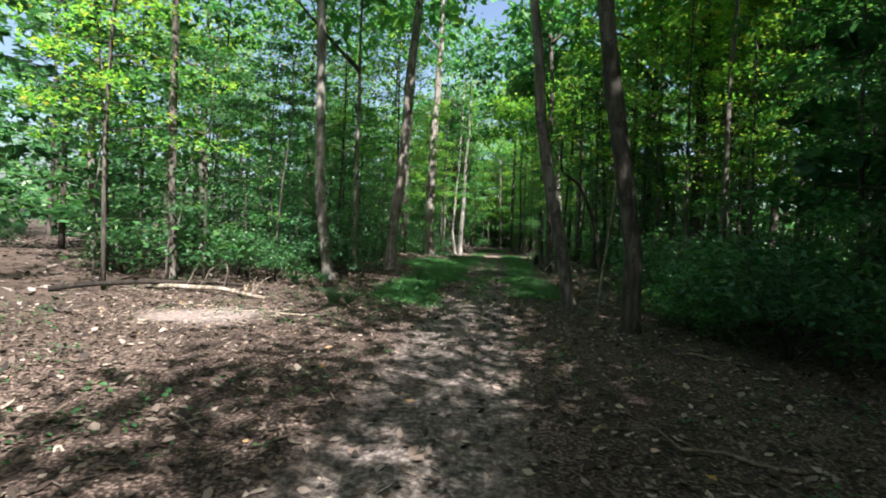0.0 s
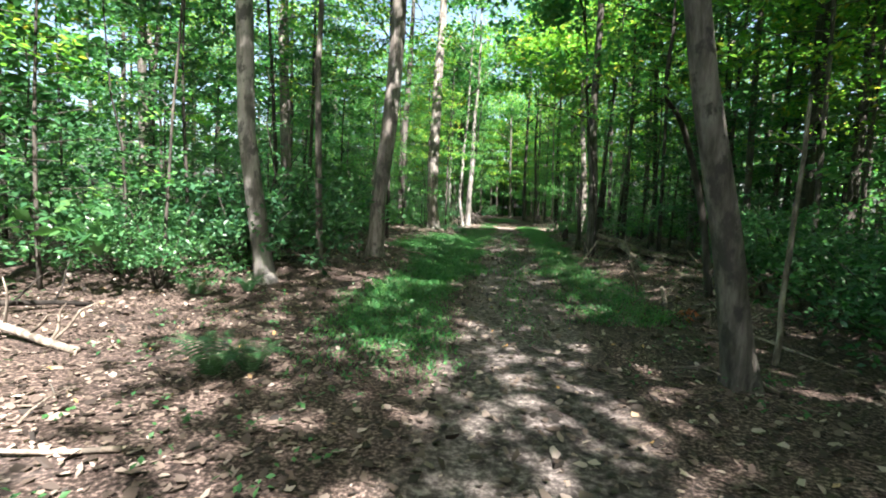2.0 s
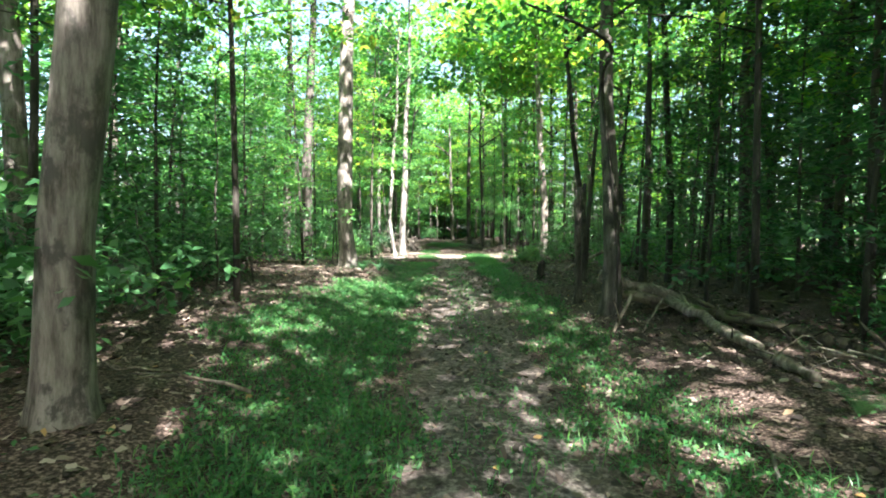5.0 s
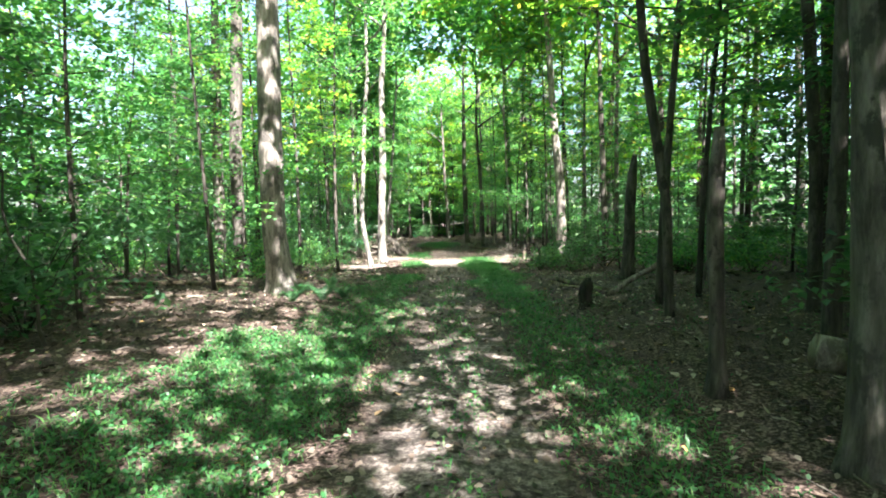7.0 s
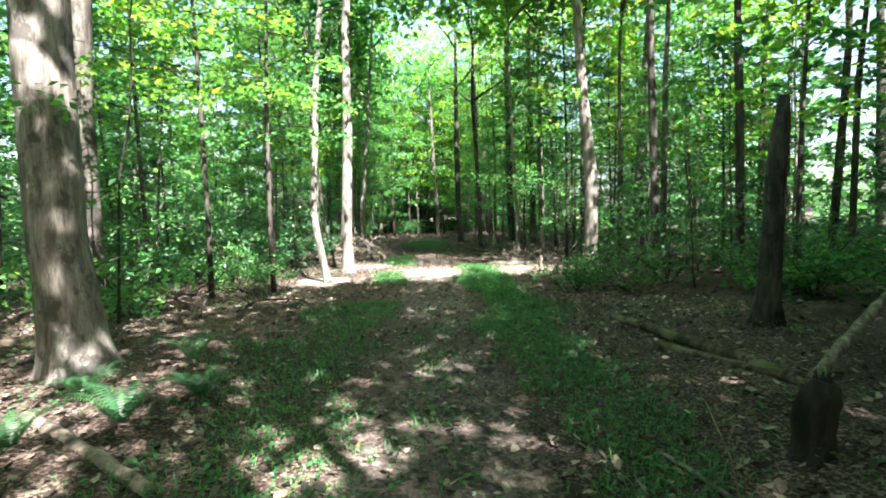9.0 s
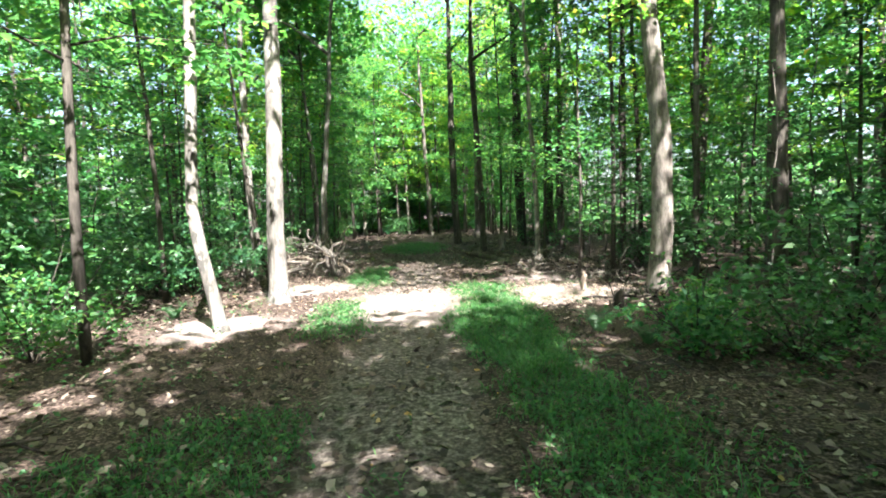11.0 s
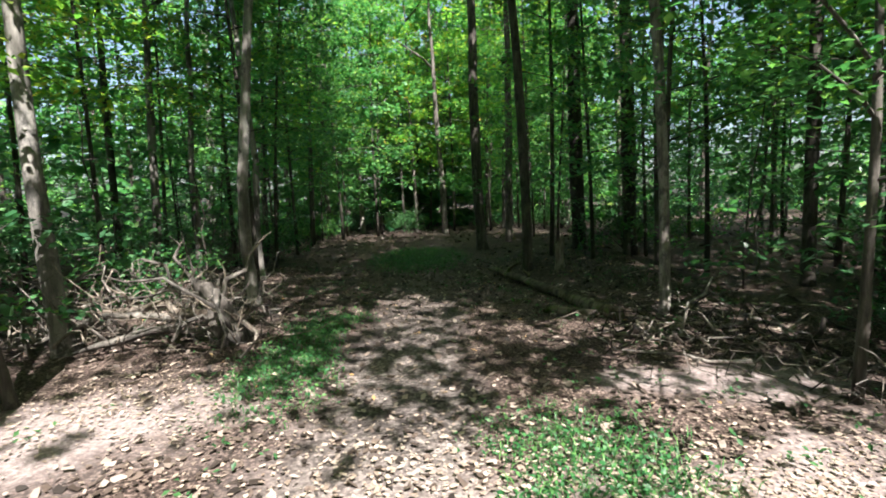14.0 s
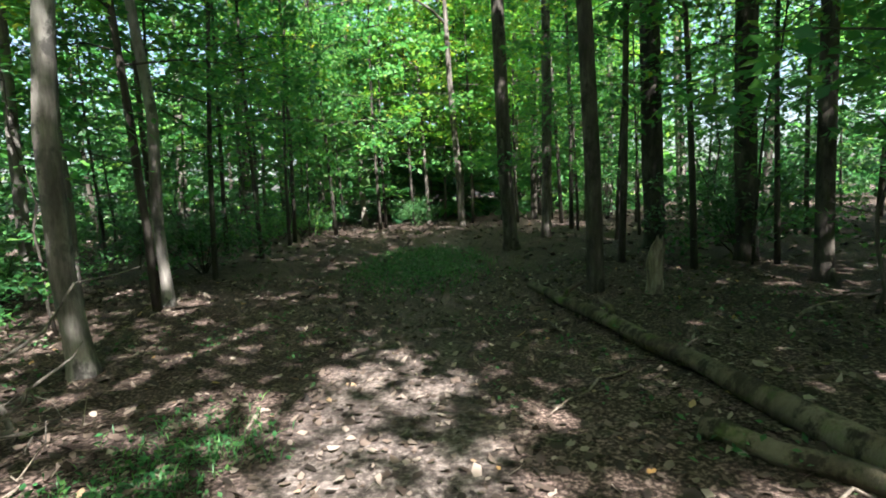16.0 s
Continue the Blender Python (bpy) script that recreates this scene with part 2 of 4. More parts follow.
def bent(a, b, sag, steps, rng, wobble=0.0):
    a, b = Vector(a), Vector(b)
    out = []
    for k in range(steps + 1):
        u = k / steps
        p = a.lerp(b, u) + Vector((0, 0, sag * 4 * u * (1 - u)))
        if 0 < k < steps:
            p += Vector((rng.uniform(-1, 1), rng.uniform(-1, 1), rng.uniform(-1, 1))) * wobble
        out.append(p)
    return out


def join(*shapes):
    verts, faces = [], []
    for v, f in shapes:
        o = len(verts)
        verts += v
        faces += [tuple(i + o for i in q) for q in f]
    return verts, faces


def leaves(centres, size, rng, tilt=0.5, aspect=0.55, spread=0.35):
    """Folded leaf blades at centres, lying roughly level, each an island of two faces."""
    c = np.asarray(centres, float)
    n = len(c)
    s = size * rng.uniform(1 - spread, 1 + spread, n)[:, None]
    a = rng.uniform(0, 2 * np.pi, n)
    along = np.stack([np.cos(a), np.sin(a), rng.normal(-0.15, tilt, n)], 1)
    along /= np.linalg.norm(along, axis=1)[:, None]
    flat = np.stack([rng.normal(0, tilt, n), rng.normal(0, tilt, n), np.ones(n)], 1)
    across = np.cross(flat, along)
    across /= np.linalg.norm(across, axis=1)[:, None]
    up = np.cross(along, across)
    tip, base = c + along * s * 0.5, c - along * s * 0.5
    left = c + across * s * aspect * 0.5 + up * s * 0.09
    right = c - across * s * aspect * 0.5 + up * s * 0.09
    verts = np.stack([base, right, tip, left], 1).reshape(-1, 3)
    k = np.arange(n)[:, None] * 4
    faces = np.concatenate([k + np.array([[0, 1, 2]]), k + np.array([[0, 2, 3]])], 1).reshape(-1, 3)
    return verts, faces


def curled_leaves(centres, size, rng, tilt, spread):
    """Dry leaves with a jagged six-cornered outline, curled up along the rib."""
    c = np.asarray(centres, float)
    n = len(c)
    s = size * rng.uniform(1 - spread, 1 + spread, n)[:, None]
    a = rng.uniform(0, 2 * np.pi, n)
    along = np.stack([np.cos(a), np.sin(a), rng.normal(0, tilt, n)], 1)
    flat = np.stack([rng.normal(0, tilt, n), rng.normal(0, tilt, n), np.ones(n)], 1)
    across = np.cross(flat, along)
    across /= np.linalg.norm(across, axis=1)[:, None]
    up = np.cross(along, across)
    curl = rng.uniform(-0.1, 0.5, n)[:, None]

    def corner(u, v):
        u = u + rng.uniform(-0.2, 0.2, n)[:, None]
        v = v * rng.uniform(0.25, 1.5, n)[:, None]
        return c + s * (along * u + across * v + up * curl * (np.abs(v) + u * u))
    verts = np.stack([corner(-0.5, 0), corner(-0.2, -0.34), corner(0.25, -0.3), corner(0.55, 0), corner(0.2, 0.34), corner(-0.25, 0.3)], 1).reshape(-1, 3)
    k = np.arange(n)[:, None] * 6
    faces = np.concatenate([k + [[0, 1, 2]], k + [[0, 2, 3]], k + [[0, 3, 4]], k + [[0, 4, 5]]], 1).reshape(-1, 3)
    return verts, faces


def leaf_object(name, verts, faces, mat, parent=None):
    me = bpy.data.meshes.new(name)
    me.vertices.add(len(verts))
    me.vertices.foreach_set("co", np.asarray(verts, np.float32).ravel())
    me.loops.add(faces.size)
    me.loops.foreach_set("vertex_index", faces.ravel().astype(np.int32))
    me.polygons.add(len(faces))
    me.polygons.foreach_set("loop_start", np.arange(len(faces), dtype=np.int32) * 3)
    me.materials.append(mat)
    me.update(calc_edges=True)
    ob = new(name, me)
    if parent:
        ob.parent = parent
    return ob


def spray(start, azimuth, length, rng, count, width=0.5, droop=0.1):
    """Leaf centres of one flat, fan-shaped bough."""
    u = rng.uniform(0.12, 1, count) ** 0.8
    half = width * length * np.sin(np.pi * np.clip(u, 0, 1) ** 0.8) * 0.5 + 0.05
    v = rng.uniform(-1, 1, count) * half
    ca, sa = math.cos(azimuth), math.sin(azimuth)
    x = u * length
    z = rng.normal(0, 0.05 + 0.02 * length, count) - droop * length * u ** 2 - 0.12 * np.abs(v)
    return np.stack([start[0] + ca * x - sa * v, start[1] + sa * x + ca * v, start[2] + z], 1)


def thing(name, at, label, category, group=""):
    root = new(name)
    root.empty_display_size = 0.2
    root.location = at
    return tagged(root, label, category, group)


# ---- understorey trees: thin stems with layered, level boughs ----
def understorey(seed, height, stem, first, reach, boughs, per_bough, leaf_size, mat, label):
    rng, prng = np.random.default_rng(seed), random.Random(seed)
    root = thing("young_tree", (0, 0, -50), label, "tree", "young trees of the understorey")
    lean = prng.uniform(-0.4, 0.4), prng.uniform(-0.4, 0.4)
    spine = [Vector((lean[0] * u + 0.07 * math.sin(u * 5 + seed), lean[1] * u + 0.06 * math.cos(u * 4 + seed), height * u - 0.08)) for u in np.linspace(0, 1, 9)]
    radii = [stem * (1 - 0.8 * u) for u in np.linspace(0, 1, 9)]
    shapes, centres = [tube(spine, radii, 7, 0.08, seed)], []
    for k in range(boughs):
        u = first + (1 - first) * (k + prng.random()) / boughs
        i = min(7, int(u * 8))
        p = spine[i].lerp(spine[i + 1], u * 8 - i)
        az, L = k * 2.4 + prng.uniform(-0.5, 0.5), reach * (1.15 - 0.6 * u) * prng.uniform(0.6, 1.2)
        q = p + Vector((math.cos(az) * L * 0.85, math.sin(az) * L * 0.85, 0.1 * L - 0.1 * L * prng.random()))
        shapes.append(tube(bent(p, q, 0.05 * L, 3, prng, 0.03), [stem * 0.3, stem * 0.22, stem * 0.14, 0.004], 3, 0, seed))
        centres.append(spray(p, az, L, rng, per_bough, 0.65, prng.uniform(0.0, 0.16)))
    link_mesh("stem", *join(*shapes), BARK_DARK, root)
    leaf_object("crown", *leaves(np.concatenate(centres), leaf_size, rng), mat, root)
    return root


YOUNG = [
    understorey(11, 8.0, 0.045, 0.12, 2.7, 28, 92, 0.19, LEAF, "slender young beech with level leafy boughs"),
    understorey(12, 9.5, 0.06, 0.18, 2.9, 30, 90, 0.2, LEAF, "slender young maple with thin layered foliage"),
    understorey(13, 5.5, 0.035, 0.08, 2.0, 24, 92, 0.17, LEAF_DARK, "bushy young tree with dark green leaves"),
    understorey(14, 11.5, 0.075, 0.3, 3.1, 28, 96, 0.21, LEAF, "tall thin understorey tree with green foliage"),
    understorey(15, 8.0, 0.05, 0.1, 2.6, 27, 95, 0.19, LEAF_DARK, "young holly-green tree in deep shade"),
    understorey(16, 10.5, 0.06, 0.32, 3.0, 27, 95, 0.2, LEAF_YELLOW, "young tree with yellowing sunlit leaves"),
]


def shrub(seed, size, count, leaf_size, mat, label):
    rng, prng = np.random.default_rng(seed), random.Random(seed)
    root = thing("shrub", (0, 0, -50), label, "shrub", "shrubs on the woodland floor")
    shapes, centres = [], []
    for k in range(9):
        az, el = k * 0.7 + prng.random(), prng.uniform(0.5, 1.35)
        L = size * prng.uniform(0.7, 1.15)
        tip = Vector((math.cos(az) * math.cos(el) * L, math.sin(az) * math.cos(el) * L, math.sin(el) * L))
        shapes.append(tube(bent((0, 0, -0.05), tip, 0.08 * L, 4, prng, 0.03), [0.014, 0.011, 0.008, 0.006, 0.003], 4, 0))
        for _ in range(4):
            centres.append(spray(tip * prng.uniform(0.3, 0.95), prng.uniform(0, 6.3), size * prng.uniform(0.35, 0.7), rng, count // 36, 0.8, 0.15))
    link_mesh("stem", *join(*shapes), BARK_DARK, root)
    leaf_object("foliage", *leaves(np.concatenate(centres), leaf_size, rng, 0.6), mat, root)
    return root


SHRUBS = [
    shrub(21, 1.1, 1500, 0.075, LEAF_DARK, "low dark evergreen shrub among the leaf litter"),
    shrub(22, 1.5, 1900, 0.085, LEAF, "loose green shrub with small leaves"),
    shrub(23, 0.7, 900, 0.07, LEAF, "knee-high leafy seedling clump"),
    shrub(24, 1.7, 2200, 0.085, LEAF_DARK, "dense dark green bush in the shade"),
    shrub(25, 2.1, 1500, 0.12, LEAF_DARK, "tall thin undergrowth of dark green leaves"),
    shrub(26, 1.8, 1400, 0.115, LEAF, "loose undergrowth of broad green leaves"),
]


NEAR = [
    understorey(31, 8.5, 0.045, 0.22, 2.6, 28, 126, 0.118, LEAF, "slender young beech with level leafy boughs"),
    understorey(32, 10.5, 0.06, 0.3, 2.9, 30, 126, 0.124, LEAF, "young maple spreading thin boughs over the track"),
    understorey(33, 6.5, 0.04, 0.12, 2.2, 26, 126, 0.113, LEAF_DARK, "young tree with dark green layered leaves"),
    understorey(34, 10.0, 0.055, 0.35, 2.9, 28, 126, 0.124, LEAF_YELLOW, "young tree with pale green sunlit leaves"),
]
FAR = [
    understorey(17, 9.0, 0.07, 0.02, 3.2, 26, 50, 0.42, LEAF, "leafy tree deeper in the wood"),
    understorey(18, 11.0, 0.09, 0.04, 3.4, 28, 50, 0.45, LEAF_DARK, "dark leafy tree deeper in the wood"),
    understorey(19, 6.0, 0.06, 0.02, 2.8, 22, 55, 0.38, LEAF_DARK, "low bushy tree deeper in the wood"),
]


# ---- tall trees ----
def crown_mesh(seed, radius, depth, clumps, per_clump, size, mat):
    rng = np.random.default_rng(seed)
    out = []
    for _ in range(clumps):
        a, r, h = rng.uniform(0, 6.28), radius * math.sqrt(rng.uniform(0, 1)), rng.uniform(-0.5, 0.5) * depth
        k = rng.uniform(0.6, 1.2)
        out.append(rng.normal(0, 1, (per_clump, 3)) * (0.5 * k, 0.5 * k, 0.22 * k) + (r * math.cos(a), r * math.sin(a), h * (1 - 0.5 * r / radius)))
    ob = leaf_object("crown", *leaves(np.concatenate(out), size, rng, 0.6), mat)
    me = ob.data
    bpy.data.objects.remove(ob)
    return me


CROWNS = [crown_mesh(40 + k, 3.6, 5.0, 46, 38, 0.34, LEAF_YELLOW if k == 3 else LEAF) for k in range(4)]
THIN_CROWNS = [crown_mesh(50 + k, 3.8, 3.6, 50, 24, 0.27, (LEAF, LEAF_YELLOW)[k]) for k in range(2)]


SUNNY = [(-2.3, 6.6, 0.6), (2.2, 33.3, 1.5), (4.8, 34.4, 1.6), (-0.1, 36.2, 0.4), (6.7, 34.6, 0.7), (-0.2, 34.0, -0.4),
         (-1.5, 38.5, -0.6), (5.0, 37.2, 0.2), (-2.6, 42.5, 0.4), (2.4, 40.1, -1.5), (4.0, 37.2, 0.6), (-1.0, 4.6, -0.8)]


def shades(x, y, z, radius):
    """Whether a crown there would close one of the gaps in the canopy."""
    for sx, sy, sr in SUNNY:
        k = z / SUN_DIR.z
        if math.hypot(sx + SUN_DIR.x * k - x, sy + SUN_DIR.y * k - y) < radius + sr:
            return True
    return False


def shade_wanted(x, y):
    """How much shade the added crowns are to cast on the ground here: 0 open, 1 closed."""
    d = x - track_x(y)
    if abs(d) < 2.8:
        for upto, much in ((1.0, 0.95), (7.0, 0.65), (15.0, 1.0), (18.0, 0.5), (31.0, 0.75), (36.5, 0.2), (50.0, 0.9)):
            if y < upto:
                return much
        return 0.0
    if d < 0:
        return 0.4 if y < 8 and d > -6 else 0.08 if y < 31 else 0.3 if y < 36.5 else 0.85 if y < 50 and d > -6 else 0.1
    return 1.0 if y < 9 and d < 9 else 0.2 if y < 19 else 0.45 if y < 31 else 0.2 if y < 36.5 else 0.5 if y < 50 else 0.1


def over_avenue(x, y, z):
    """Whether a crown there would take the sun from the boughs above the far end of the track."""
    k = (z - 4.0) / SUN_DIR.z
    sx, sy = x - SUN_DIR.x * k, y - SUN_DIR.y * k
    return 50 < sy < 75 and abs(sx - track_x(sy)) < 5


def tall_tree(x, y, foot, levels, height, mat, label, crown=True, flare=1.0, z=None, reach=(0.0, 0.0), thin=False):
    """A tall trunk: foot radius, then (x, z, radius) at heights that it passes, going on up to its crown."""
    seed = int(abs(x * 37 + y * 13)) % 97
    rng = random.Random(seed)
    g = ground_z(x, y) if z is None else z
    root = thing("tree", (x, y, g), label, "tree", "tall forest trees")
    pts, rad = [Vector((0, 0, -0.15))], [foot]
    first = levels[0]
    for u in (0.06, 0.14, 0.25, 0.45, 0.7):
        h = (first[1] - g) * u
        pts.append(Vector(((first[0] - x) * u, 0, h)))
        rad.append(first[2] + (foot - first[2]) * math.exp(-h / 0.22) * 0.8)
    for lx, lz, lr in levels:
        pts.append(Vector((lx - x, 0, lz - g)))
        rad.append(lr)
    low, high = levels[max(0, len(levels) - 2)], levels[-1]
    slope = (high[0] - low[0]) / (high[1] - low[1]) if len(levels) > 1 else (high[0] - x) / (high[1] - g)
    top = pts[-1].copy()
    while top.z < height:
        top = top + Vector((slope * 0.6 + rng.uniform(-0.06, 0.06), rng.uniform(-0.06, 0.06), 1.0))
        pts.append(top)
        rad.append(max(0.03, levels[-1][2] * (1 - 0.75 * (top.z - levels[-1][1]) / max(1.0, height - levels[-1][1]))))
    link_mesh("trunk", *tube(pts, rad, 18, 0.05, seed, (0.16, 5, 0.35 * flare)), mat, root)
    for k in range(4):
        p = pts[-1 - k * 2 if len(pts) > 9 + k * 2 else -1]
        az = k * 1.9 + seed
        q = p + Vector((math.cos(az) * 2.2 + reach[0], math.sin(az) * 2.2 + reach[1], 1.5))
        link_mesh("limb", *tube(bent(p, q, 0.1, 4, rng, 0.08), [0.06, 0.05, 0.035, 0.025, 0.01], 6), mat, root)
    top = top + Vector((*reach, 0))
    if crown and not shades(top.x + x, top.y + y, height, 2.0) and (thin or not over_avenue(top.x + x, top.y + y, height)):
        ob = new("crown", THIN_CROWNS[seed % 2] if thin else CROWNS[seed % 4])
        ob.parent = root
        ob.location = (top.x, top.y, height - 0.5)
        ob.rotation_euler = (0, 0, seed)
    return root


T = tall_tree
GREY, PALE = "tall grey-barked forest tree, straight trunk", "tall tree with pale smooth sunlit bark"
T(-4.89, 9.69, 0.098, [(-4.97, 2.14, 0.080), (-5.01, 3.92, 0.073)], 12, BARK_GREY, GREY)
T(-1.97, 10.95, 0.16, [(-2.1, 1.0, 0.125), (-2.26, 2.1, 0.115), (-2.3, 3.5, 0.112), (-2.34, 4.5, 0.103)], 13, BARK_PALE, "slightly curved pale-barked tree beside the track")
T(-1.83, 12.73, 0.08, [(-1.88, 1.81, 0.058), (-1.93, 3.43, 0.05)], 9, BARK_GREY, "thin grey-stemmed tree beside the track")
T(-1.14, 14.0, 0.21, [(-1.1, 1.37, 0.152), (-0.97, 2.47, 0.152), (-0.89, 3.49, 0.15)], 14, BARK_BROWN, "large leaning tree with smooth brown-grey bark")
T(-1.2, 25.44, 0.335, [(-1.32, 1.33, 0.226), (-1.34, 2.97, 0.210), (-1.32, 4.83, 0.206)], 16, BARK_BROWN, "stout tree with a wide root flare and mottled bark")
T(-3.28, 29.01, 0.2, [(-3.32, 3.27, 0.16), (-3.19, 6.2, 0.147)], 15, BARK_GREY, GREY)
T(-0.29, 32.65, 0.105, [(-0.5, 1.06, 0.080), (-0.58, 1.63, 0.073), (-0.53, 2.69, 0.072), (-0.49, 3.32, 0.074)], 13, BARK_PALE, "pale tree with a bent foot and dappled bark")
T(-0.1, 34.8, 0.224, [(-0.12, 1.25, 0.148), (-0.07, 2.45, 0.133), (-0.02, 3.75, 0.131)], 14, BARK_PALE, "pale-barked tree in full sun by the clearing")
T(6.69, 34.64, 0.256, [(6.75, 1.07, 0.184), (6.72, 2.66, 0.178), (6.58, 3.99, 0.152)], 15, BARK_BROWN, "stout brown tree with finely furrowed sunlit bark")
T(3.95, 18.5, 0.176, [(3.96, 0.98, 0.128), (3.9, 2.25, 0.118), (3.79, 3.43, 0.106)], 14, BARK_GREY, "grey tree standing beside fallen logs")
T(3.03, 8.3, 0.145, [(2.82, 1.1, 0.108), (2.54, 2.3, 0.096), (2.36, 3.3, 0.088)], 12, BARK_GREY, "dark leaning tree at the track's edge")
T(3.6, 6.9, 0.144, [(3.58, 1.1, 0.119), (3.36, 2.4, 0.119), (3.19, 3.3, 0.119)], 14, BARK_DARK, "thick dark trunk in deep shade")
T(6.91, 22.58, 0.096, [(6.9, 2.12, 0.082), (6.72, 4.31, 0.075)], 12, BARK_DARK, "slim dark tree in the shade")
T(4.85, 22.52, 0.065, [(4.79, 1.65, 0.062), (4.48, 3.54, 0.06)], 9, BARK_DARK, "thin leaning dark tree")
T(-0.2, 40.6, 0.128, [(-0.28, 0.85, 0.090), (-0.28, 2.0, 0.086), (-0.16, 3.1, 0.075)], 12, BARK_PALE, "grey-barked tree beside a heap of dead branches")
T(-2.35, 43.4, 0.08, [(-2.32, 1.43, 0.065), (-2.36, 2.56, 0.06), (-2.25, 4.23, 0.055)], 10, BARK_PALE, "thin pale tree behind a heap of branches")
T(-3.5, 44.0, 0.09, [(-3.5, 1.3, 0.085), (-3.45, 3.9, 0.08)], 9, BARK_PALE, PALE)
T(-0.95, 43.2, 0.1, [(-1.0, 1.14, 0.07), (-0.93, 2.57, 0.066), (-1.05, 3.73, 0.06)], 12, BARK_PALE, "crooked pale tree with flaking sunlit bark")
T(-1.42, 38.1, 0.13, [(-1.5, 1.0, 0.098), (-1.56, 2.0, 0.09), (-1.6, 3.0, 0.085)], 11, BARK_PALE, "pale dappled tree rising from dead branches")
T(-0.75, 36.6, 0.05, [(-1.0, 1.2, 0.042), (-1.15, 2.4, 0.038)], 7, BARK_DARK, "thin dark stem leaning beside a pale tree")
T(5.45, 38.4, 0.072, [(5.42, 1.7, 0.060), (5.34, 3.12, 0.058)], 11, BARK_BROWN, "slim tree behind a bank of brushwood")
T(4.26, 47.58, 0.2, [(4.15, 1.91, 0.15), (4.08, 5.34, 0.138)], 14, BARK_DARK, GREY)
T(4.7, 42.83, 0.11, [(4.67, 1.64, 0.1), (4.58, 3.51, 0.093)], 12, BARK_DARK, "dark tree behind a mossy log")
T(6.73, 45.87, 0.21, [(6.67, 1.73, 0.18), (6.59, 4.61, 0.175)], 14, BARK_DARK, GREY)
T(7.48, 44.31, 0.170, [(7.41, 2.46, 0.150), (7.38, 4.5, 0.145)], 14, BARK_DARK, GREY)
T(7.38, 42.6, 0.104, [(7.34, 2.3, 0.098), (7.32, 3.65, 0.092)], 13, BARK_DARK, GREY)
T(5.23, 48.49, 0.12, [(5.28, 3.61, 0.115)], 13, BARK_GREY, GREY)
T(9.89, 23.24, 0.096, [(9.78, 3.07, 0.096), (9.37, 5.16, 0.087)], 13, BARK_DARK, GREY)
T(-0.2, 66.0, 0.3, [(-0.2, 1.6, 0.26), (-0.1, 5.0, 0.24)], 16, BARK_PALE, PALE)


# ---- the wood around: tall trunks with crowns, young trees, shrubs ----
def scatter(count, seed, xlo, xhi, ylo, yhi, gap, keep):
    rng, got, tries = random.Random(seed), [], 0
    while len(got) < count and tries < count * 60:
        tries += 1
        x, y = rng.uniform(xlo, xhi), rng.uniform(ylo, yhi)
        if keep(x, y) and all((x - a) ** 2 + (y - b) ** 2 > gap * gap for a, b in got):
            got.append((x, y))
    return got


rng = random.Random(5)


def side(x, y):
    return abs(x - track_x(y))


for x, y in scatter(78, 6, -26, 30, -18, 64, 3.8, lambda x, y: side(x, y) > (7.5 if y < 16 else 5.6) or y > 57):
    h, r = rng.uniform(11, 17), rng.uniform(0.07, 0.19)
    g = ground_z(x, y)
    dx = rng.uniform(-0.25, 0.25)
    T(x, y, r * 1.3, [(x + dx * 0.3, g + 1.4, r), (x + dx, g + 4.5, r * 0.9)], h, rng.choice((BARK_GREY, BARK_DARK, BARK_DARK, BARK_BROWN)), GREY,
      crown=not (y > 42 and side(x, y) < 9), thin=x < 2 or y > 8)

# trees round the far end of the track, their thin crowns in the sun
for x, y in scatter(26, 46, -8, 13, 54, 80, 2.6, lambda x, y: True):
    h, r = rng.uniform(9, 19), rng.uniform(0.08, 0.16)
    g = ground_z(x, y)
    T(x, y, r * 1.3, [(x, g + 1.4, r), (x + rng.uniform(-0.2, 0.2), g + 4.5, r * 0.9)], h, rng.choice((BARK_GREY, BARK_PALE, BARK_DARK)), GREY, thin=True)

# taller trees added to cast shade, their crowns thinner above the track than beside it
CELL = 3.3
for j in range(17):
    for i in range(-4, 5):
        tx, ty = track_x(j * CELL - 2) + i * CELL + rng.uniform(-1, 1), j * CELL - 2 + rng.uniform(-1, 1)
        h, chance, r = rng.uniform(9.5, 13), rng.random(), rng.uniform(0.055, 0.11)
        if chance > shade_wanted(tx, ty):
            continue
        k = h / SUN_DIR.z
        x, y = tx + SUN_DIR.x * k, ty + SUN_DIR.y * k
        d = x - track_x(y)
        near = 2.6 if y < -1 else 5.6
        bx = x if abs(d) > near else track_x(y) + math.copysign(near + 0.1, d)
        if not shades(x, y, h, 2.0):
            g, mat = ground_z(bx, y), rng.choice((BARK_DARK, BARK_GREY))
            if tx < track_x(ty) - 2 and ty > 39:
                continue                                     # the wood stays open beyond the heap of branches
            T(bx, y, r * 1.3, [(bx, g + 1.4, r), (bx + (x - bx) * 0.06, g + 4.5, r * 0.9)], h, mat, "slim dark forest tree added to cast shade",
              reach=((x - bx) * 0.75, 0.0), thin=shade_wanted(tx, ty) < 0.7)


